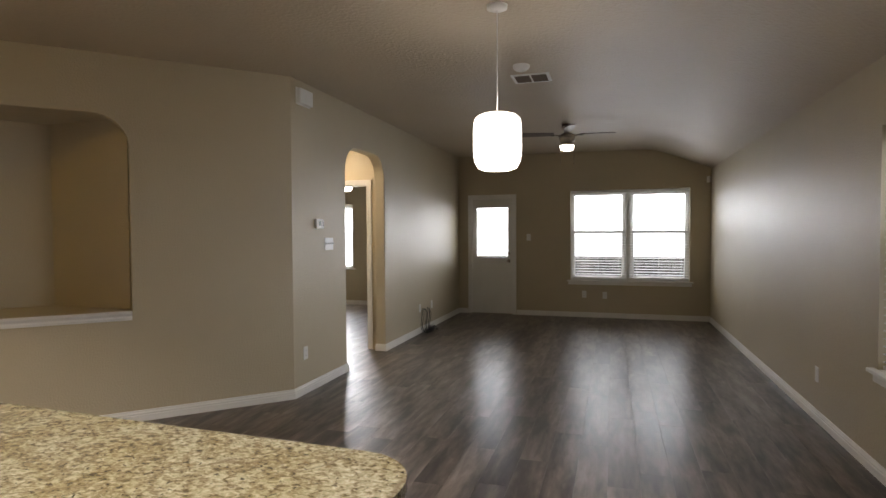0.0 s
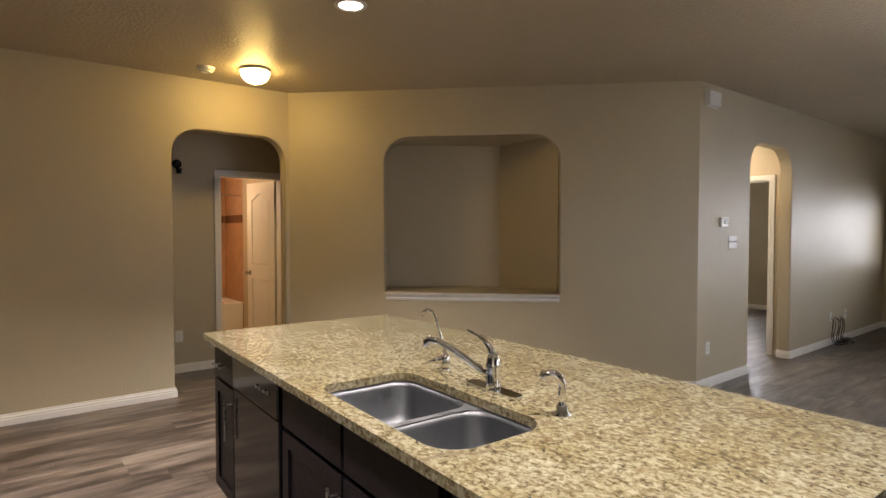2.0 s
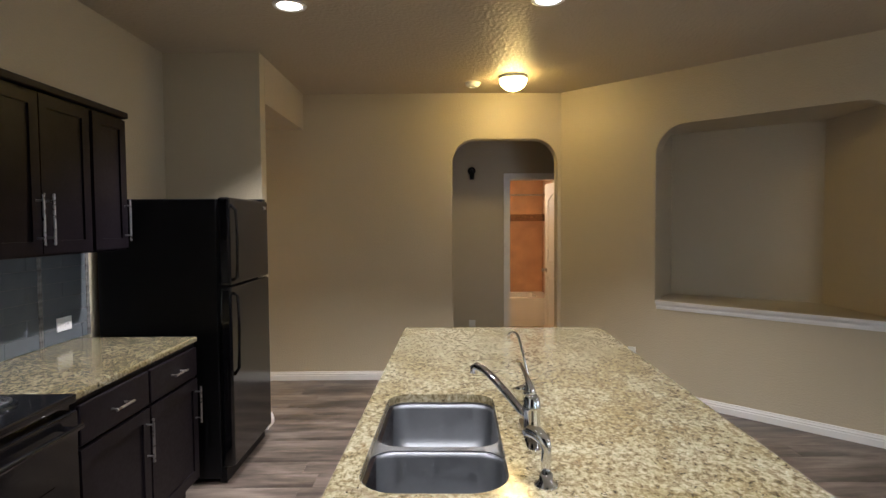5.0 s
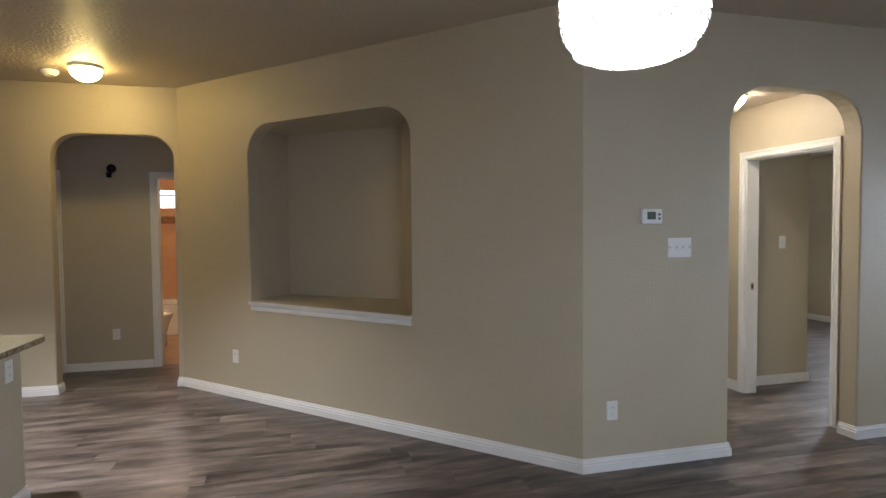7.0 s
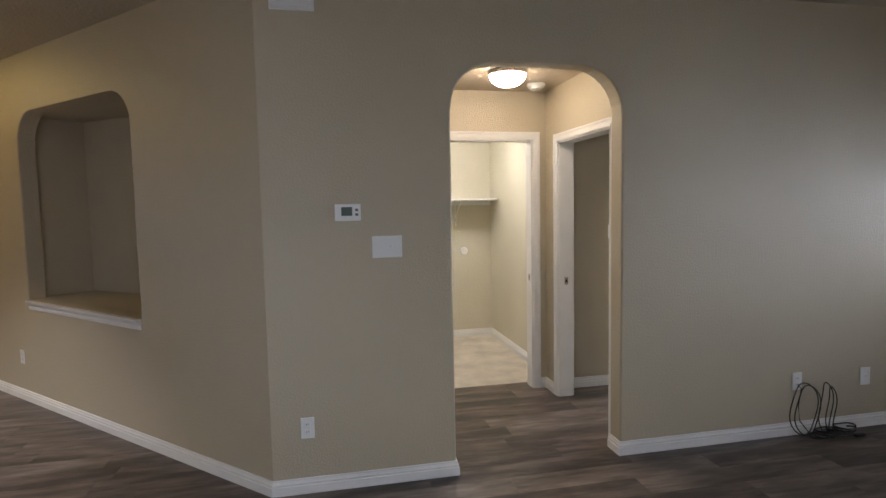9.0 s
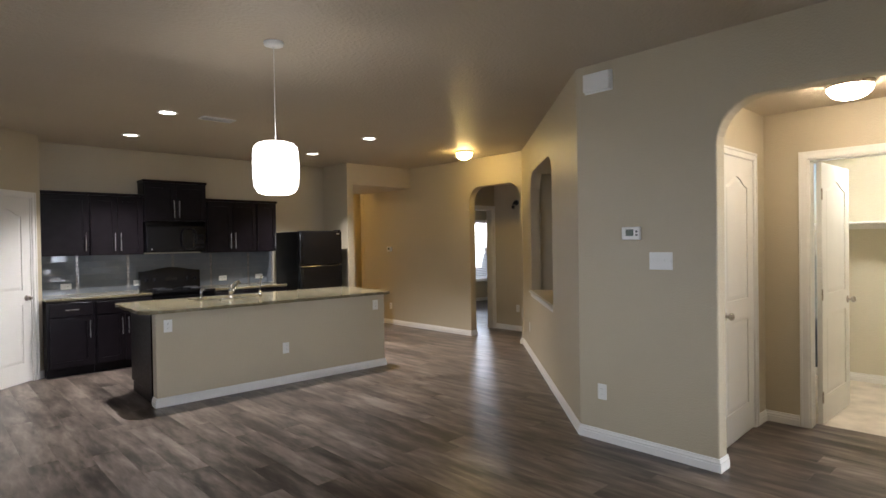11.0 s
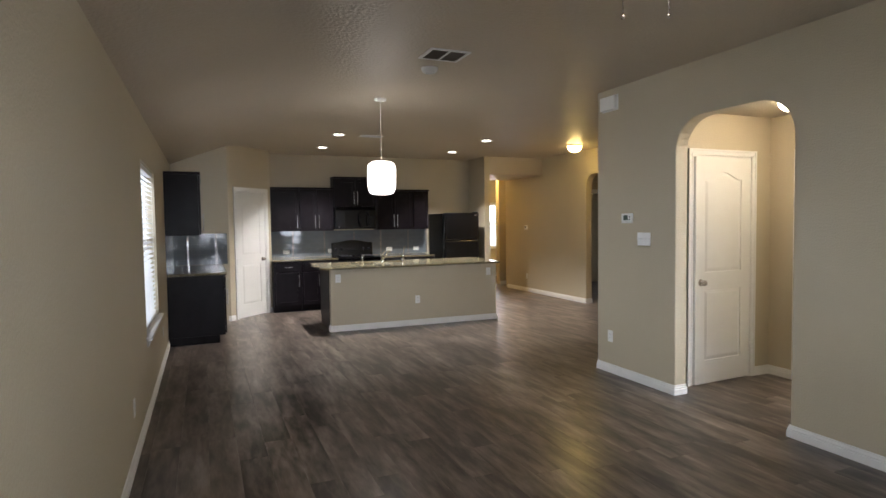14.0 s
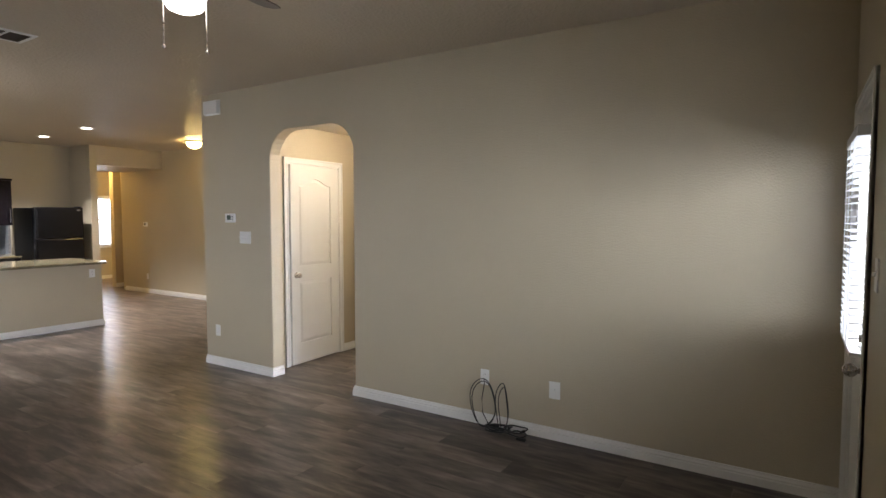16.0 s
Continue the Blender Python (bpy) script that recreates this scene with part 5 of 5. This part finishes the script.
ms = thing("motion_sensor", "small white motion sensor high in the corner", "motion sensor", pose(E_X - 0.04, N_Y - 0.04, 2.24, 0, 0, -45))
part("body", bx(-0.03, 0.03, -0.02, 0.02, -0.05, 0.05, bevel=0.008), WHITE, ms)
sc = thing("wall_sconce", "small dark wall hook lamp high on the vestibule wall", "wall sconce", wall_m((-3.55, -3.49), 0, 2.10))
part("backplate", cyl(bmesh.new(), (0, -0.0005, 0), (0, -0.012, 0), 0.045, n=24), BLACKM, sc)
part("arm", tube(bmesh.new(), [(0, -0.01, 0.0), (0, -0.06, 0.01), (0, -0.09, -0.02), (0, -0.09, -0.06)], 0.012, 10), BLACKM, sc, smooth=True)
part("cup", cyl(bmesh.new(), (0, -0.09, -0.05), (0, -0.09, -0.10), 0.03, 0.022, n=18), BLACKM, sc)

# coiled cables by the outlet
cbt = thing("coiled_cables", "coiled black and grey cables on the floor against the wall", "cables")
rnd = random.Random(4)
for k, (cy, cz, ry, rz, lean) in enumerate(((3.31, 0.185, 0.105, 0.17, 0.02), (3.325, 0.178, 0.095, 0.165, 0.035), (3.47, 0.18, 0.05, 0.168, 0.03), (3.49, 0.172, 0.035, 0.155, 0.05))):
    pts = [(0.035 + lean + 0.01 * math.sin(3 * a), cy + ry * math.cos(a), cz + rz * math.sin(a)) for a in [2 * math.pi * i / 28 for i in range(28)]]
    part("loop", tube(bmesh.new(), pts, 0.0036, 7, True), CABLE, cbt, smooth=True)
bm = bmesh.new()
for k in range(9):
    cx, cy, a0 = 0.09 + rnd.uniform(-0.03, 0.05), 3.50 + rnd.uniform(-0.10, 0.10), rnd.uniform(0, 6)
    pts = [(cx + 0.05 * math.cos(a0 + a) * rnd.uniform(0.8, 1.1), cy + 0.075 * math.sin(a0 + a), 0.008 + 0.006 * k + 0.004 * math.sin(2 * a)) for a in [i * 0.5 for i in range(11)]]
    tube(bm, pts, 0.005, 6)
part("tangle", bm, CABLE, cbt, smooth=True)
part("plug", bx(0.13, 0.155, 3.62, 3.69, 0.001, 0.02, bevel=0.004), CABLE, cbt)
part("drop_cable", tube(bmesh.new(), [(0.012, 3.30, 0.335), (0.03, 3.31, 0.31), (0.03, 3.29, 0.2), (0.035, 3.30, 0.1), (0.05, 3.36, 0.02)], 0.0035, 7), CABLE, cbt, smooth=True)

# ---- laundry room ----
sh = thing("laundry_shelf", "white wire-bracketed shelf across the laundry wall", "shelf")
part("board", bx(-3.298, -2.98, 0.76, 2.22, 1.59, 1.61, bevel=0.003), TRIM, sh)
part("cleat", bx(-3.298, -3.28, 0.76, 2.22, 1.54, 1.588), TRIM, sh)
part("bracket", tube(bmesh.new(), [(-3.285, 1.80, 1.30), (-3.285, 1.80, 1.585), (-3.03, 1.80, 1.580), (-3.27, 1.80, 1.36)], 0.012, 8), TRIM, sh)
wb = thing("washer_outlet_box", "white recessed washer supply box", "utility box", wall_m((-3.30, 1.57), 0, 0.92))
part("frame", bx(-0.135, 0.135, -0.010, -0.0005, -0.12, 0.12, bevel=0.003), WHITE, wb)
# flat panel, not sunk in: the recess's shade is its darker colour
part("recess", bx(-0.085, 0.085, -0.0125, -0.0102, -0.03, 0.07), plain("shaded_recess", (0.25, 0.22, 0.18), 0.7), wb)
for x in (-0.05, 0.05):
    part("valve", cyl(bmesh.new(), (x, -0.0127, 0.03), (x, -0.04, 0.03), 0.012, n=12), NICKEL, wb)
do = thing("dryer_outlet", "round white dryer outlet cover", "outlet", wall_m((-3.30, 1.90), 0, 1.01))
part("cover", cyl(bmesh.new(), (0, -0.0005, 0), (0, -0.012, 0), 0.045, 0.04, n=24), WHITE, do)

# ---- bathroom ----
tb = thing("bathtub", "white bathtub seen through the bathroom door", "bathtub")
bm = plate([rounded(-6.24, -5.45, -3.99, -2.21), rounded(-6.14, -5.55, -3.85, -2.4, 0.1, 0.1, 0.1, 0.1)], 0.10, 0.42)
part("rim", bm, PORC, tb)
part("apron", bx(-5.50, -5.452, -3.99, -2.21, 0, 0.099), PORC, tb)
part("basin", bx(-6.14, -5.55, -3.85, -2.4, 0.05, 0.098), PORC, tb)
rod = thing("shower_rod", "dark metal shower curtain rod", "shower rod")
part("bar", cyl(bmesh.new(), (-5.5, -3.99, 1.93), (-5.5, -2.21, 1.93), 0.012, n=14), NICKEL, rod)
mo = tagged(obj("mosaic_band", bx(-6.25, -6.243, -3.99, -2.21, 1.55, 1.66), MOSAIC), "brown glass mosaic band across the shower tiles", "tile band")
tagged(obj("mosaic_band", bx(-6.24, -5.46, -2.207, -2.2, 1.55, 1.66), MOSAIC), "brown glass mosaic band across the shower tiles", "tile band")
to = thing("toilet", "white toilet beside the bathroom wall", "toilet", pose(-4.75, -3.8, 0))
part("bowl", lathe(bmesh.new(), [(0, 0), (0.11, 0), (0.10, 0.12), (0.13, 0.25), (0.185, 0.38), (0, 0.38)], 28, (0, 0.42, 0)), PORC, to, smooth=True)
part("seat", lathe(bmesh.new(), [(0, 0.381), (0.19, 0.381), (0.19, 0.41), (0, 0.415)], 28, (0, 0.42, 0)), PORC, to, smooth=True)
part("tank", bx(-0.2, 0.2, -0.18, 0.05, 0.36, 0.74, bevel=0.02), PORC, to)
structure(obj("window_7", bx(-6.30, -6.29, -3.86, -2.81, 1.78, 2.06), glow("bath_window_daylight", (0.95, 0.97, 1.0), 3)), "small frosted bathroom window, bright with daylight", "window")

# the island stands a little out of square with the walls
turn = pose(0.82, -3.5, 0) @ pose(0, 0, 0, 0, 0, -1.8) @ pose(-0.82, 3.5, 0)
ON_ISLAND = ("island_wall", "island_worktop", "sink_apron_frame", "dishwasher", "kitchen_sink", "kitchen_faucet", "side_sprayer", "filter_faucet")
for o in list(scene.objects):
    kind, at = o.name.split(".")[0], o.matrix_basis.translation
    near_island = -0.9 < at.x < 2.3 and -4.2 < at.y < -3.0
    if o.parent is None and (kind in ON_ISLAND or (near_island and kind in ("base_cabinet", "outlet"))):
        o.matrix_basis = turn @ o.matrix_basis

# ---- backsplash tiles ----
def tile_mesh(name, w, h, m, d=0.006):
    bm = bx(0.0012, w - 0.0012, -d, 0, 0.0012, h - 0.0012, bevel=0.0012, seg=1)
    me = bpy.data.meshes.new(name)
    bm.to_mesh(me)
    bm.free()
    me.materials.append(m)
    return me


def backsplash(name, m, length, z0, z1, label, strips):
    s = thing(name, label, "backsplash", m)
    part("grout_bed", bx(0, length, -0.002, -0.0005, z0, z1), GROUT, s)
    th_, rows = 0.0745, int(round((z1 - z0) / 0.0745))
    full, meshes, trng = 0.30, {}, random.Random(len(name) + int(length * 10))
    th_ = (z1 - z0) / rows
    spans, x = [], 0.0
    for c in strips:
        spans.append((x, c - 0.016))
        x = c + 0.016
    spans.append((x, length))
    for a, b in spans:
        for r in range(rows):
            x = a - (0.15 if r % 2 else 0)
            while x < b - 0.005:
                x0, x1 = max(a, x), min(b, x + full)
                if x1 - x0 > 0.008:
                    k = round(x1 - x0, 4)
                    if k not in meshes:
                        meshes[k] = tile_mesh("tile", k, th_, TILE)
                    o = new("tile", meshes[k])
                    o.parent, o.location = s, (x0, -0.003, z0 + r * th_)
                    o.rotation_euler = (radians(trng.uniform(-0.9, 0.9)), 0, radians(trng.uniform(-0.35, 0.35)))
                x += full
    n = int((z1 - z0) / 0.1)
    am = tile_mesh("accent", 0.0145, (z1 - z0) / n, ACCENT, 0.008)
    for c in strips:
        for i in range(2):
            for j in range(n):
                o = new("accent_tile", am)
                o.parent, o.location = s, (c - 0.015 + i * 0.0152, -0.002, z0 + j * (z1 - z0) / n)
                o.rotation_euler = (radians(trng.uniform(-1.2, 1.2)), 0, radians(trng.uniform(-3, 3)))
    return s


backsplash("backsplash", frame_m((2.598, S_Y), (-0.44, S_Y)), 3.03, CT + 0.001, 1.378, "grey glass tile backsplash with vertical silver mosaic strips", (0.42, 0.99, 1.55, 2.07, 2.63, 3.01))
backsplash("backsplash", frame_m((E_X - 0.01, -4.75), (3.32, -4.75)), 0.76, CT + 0.001, 1.378, "grey glass tile backsplash on the pantry wall", (0.2, 0.6))
backsplash("backsplash", frame_m((E_X, -3.10), (E_X, -4.74)), 1.63, CT + 0.001, 1.378, "grey glass tile backsplash on the eave wall", (0.4, 1.0))

# ---- floor planks ----
PW, PL = 0.178, 1.22


def plank_bm(bm, x0, x1, y0, y1):
    g, b = 0.0002, 0.0006
    lo = [(x0 + g, y0 + g), (x1 - g, y0 + g), (x1 - g, y1 - g), (x0 + g, y1 - g)]
    hi = [(x0 + g + b, y0 + g + b), (x1 - g - b, y0 + g + b), (x1 - g - b, y1 - g - b), (x0 + g + b, y1 - g - b)]
    v0 = [bm.verts.new((x, y, -0.011)) for x, y in lo]
    v1 = [bm.verts.new((x, y, -b)) for x, y in lo]
    v2 = [bm.verts.new((x, y, 0)) for x, y in hi]
    for a, c in ((v0, v1), (v1, v2)):
        for i in range(4):
            bm.faces.new((a[i], a[(i + 1) % 4], c[(i + 1) % 4], c[i]))
    bm.faces.new(v2)


def laminate(x, y):
    if x < -1.42 and 0.70 < y < 2.25:
        return False
    if x < -4.65 and y > -2.1 or x < -5.25 and y < -7.3:
        return False
    if x < -3.60 and -4.02 < y < -2.15:
        return False
    if x < -1.4 and -2.1 < y < 0.7 and y - x > 2.6:
        return False
    return True


prng = random.Random(11)
shared, count = None, 0
joined = bmesh.new()
col = 0
x = -7.9
floor_parent = bpy.data.objects["floor"]
me = bpy.data.meshes.new("plank")
sb = bmesh.new()
plank_bm(sb, 0, PW, 0, PL)
bmesh.ops.recalc_face_normals(sb, faces=sb.faces)
sb.to_mesh(me)
sb.free()
me.materials.append(FLOOR)
while x < E_X:
    y = -9.2 - prng.uniform(0, PL)
    while y < 6.1:
        x1, y1 = x + PW, y + PL
        cx, cy = x + PW / 2, y + PL / 2
        if laminate(cx, cy) and laminate(cx, y + 0.1) and laminate(cx, y1 - 0.1):
            near = cx > -0.3 and -4.6 < cy < 5.2 and count < 300
            if near:
                o = new("plank", me)
                o.parent, o.location = floor_parent, (x, y, 0)
                count += 1
            else:
                plank_bm(joined, x, x1, y, y1)
        elif laminate(cx, y + 0.1) or laminate(cx, y1 - 0.1):
            yy = y
            while yy < y1 - 0.01:
                if laminate(cx, yy + 0.03):
                    plank_bm(joined, x, x1, yy, min(yy + 0.2, y1))
                yy += 0.2
        y = y1
    x += PW
pj = obj("far_planks", joined, FLOORS)
tagged(pj, "grey-brown laminate planks", "floor planks", kind="stuff")
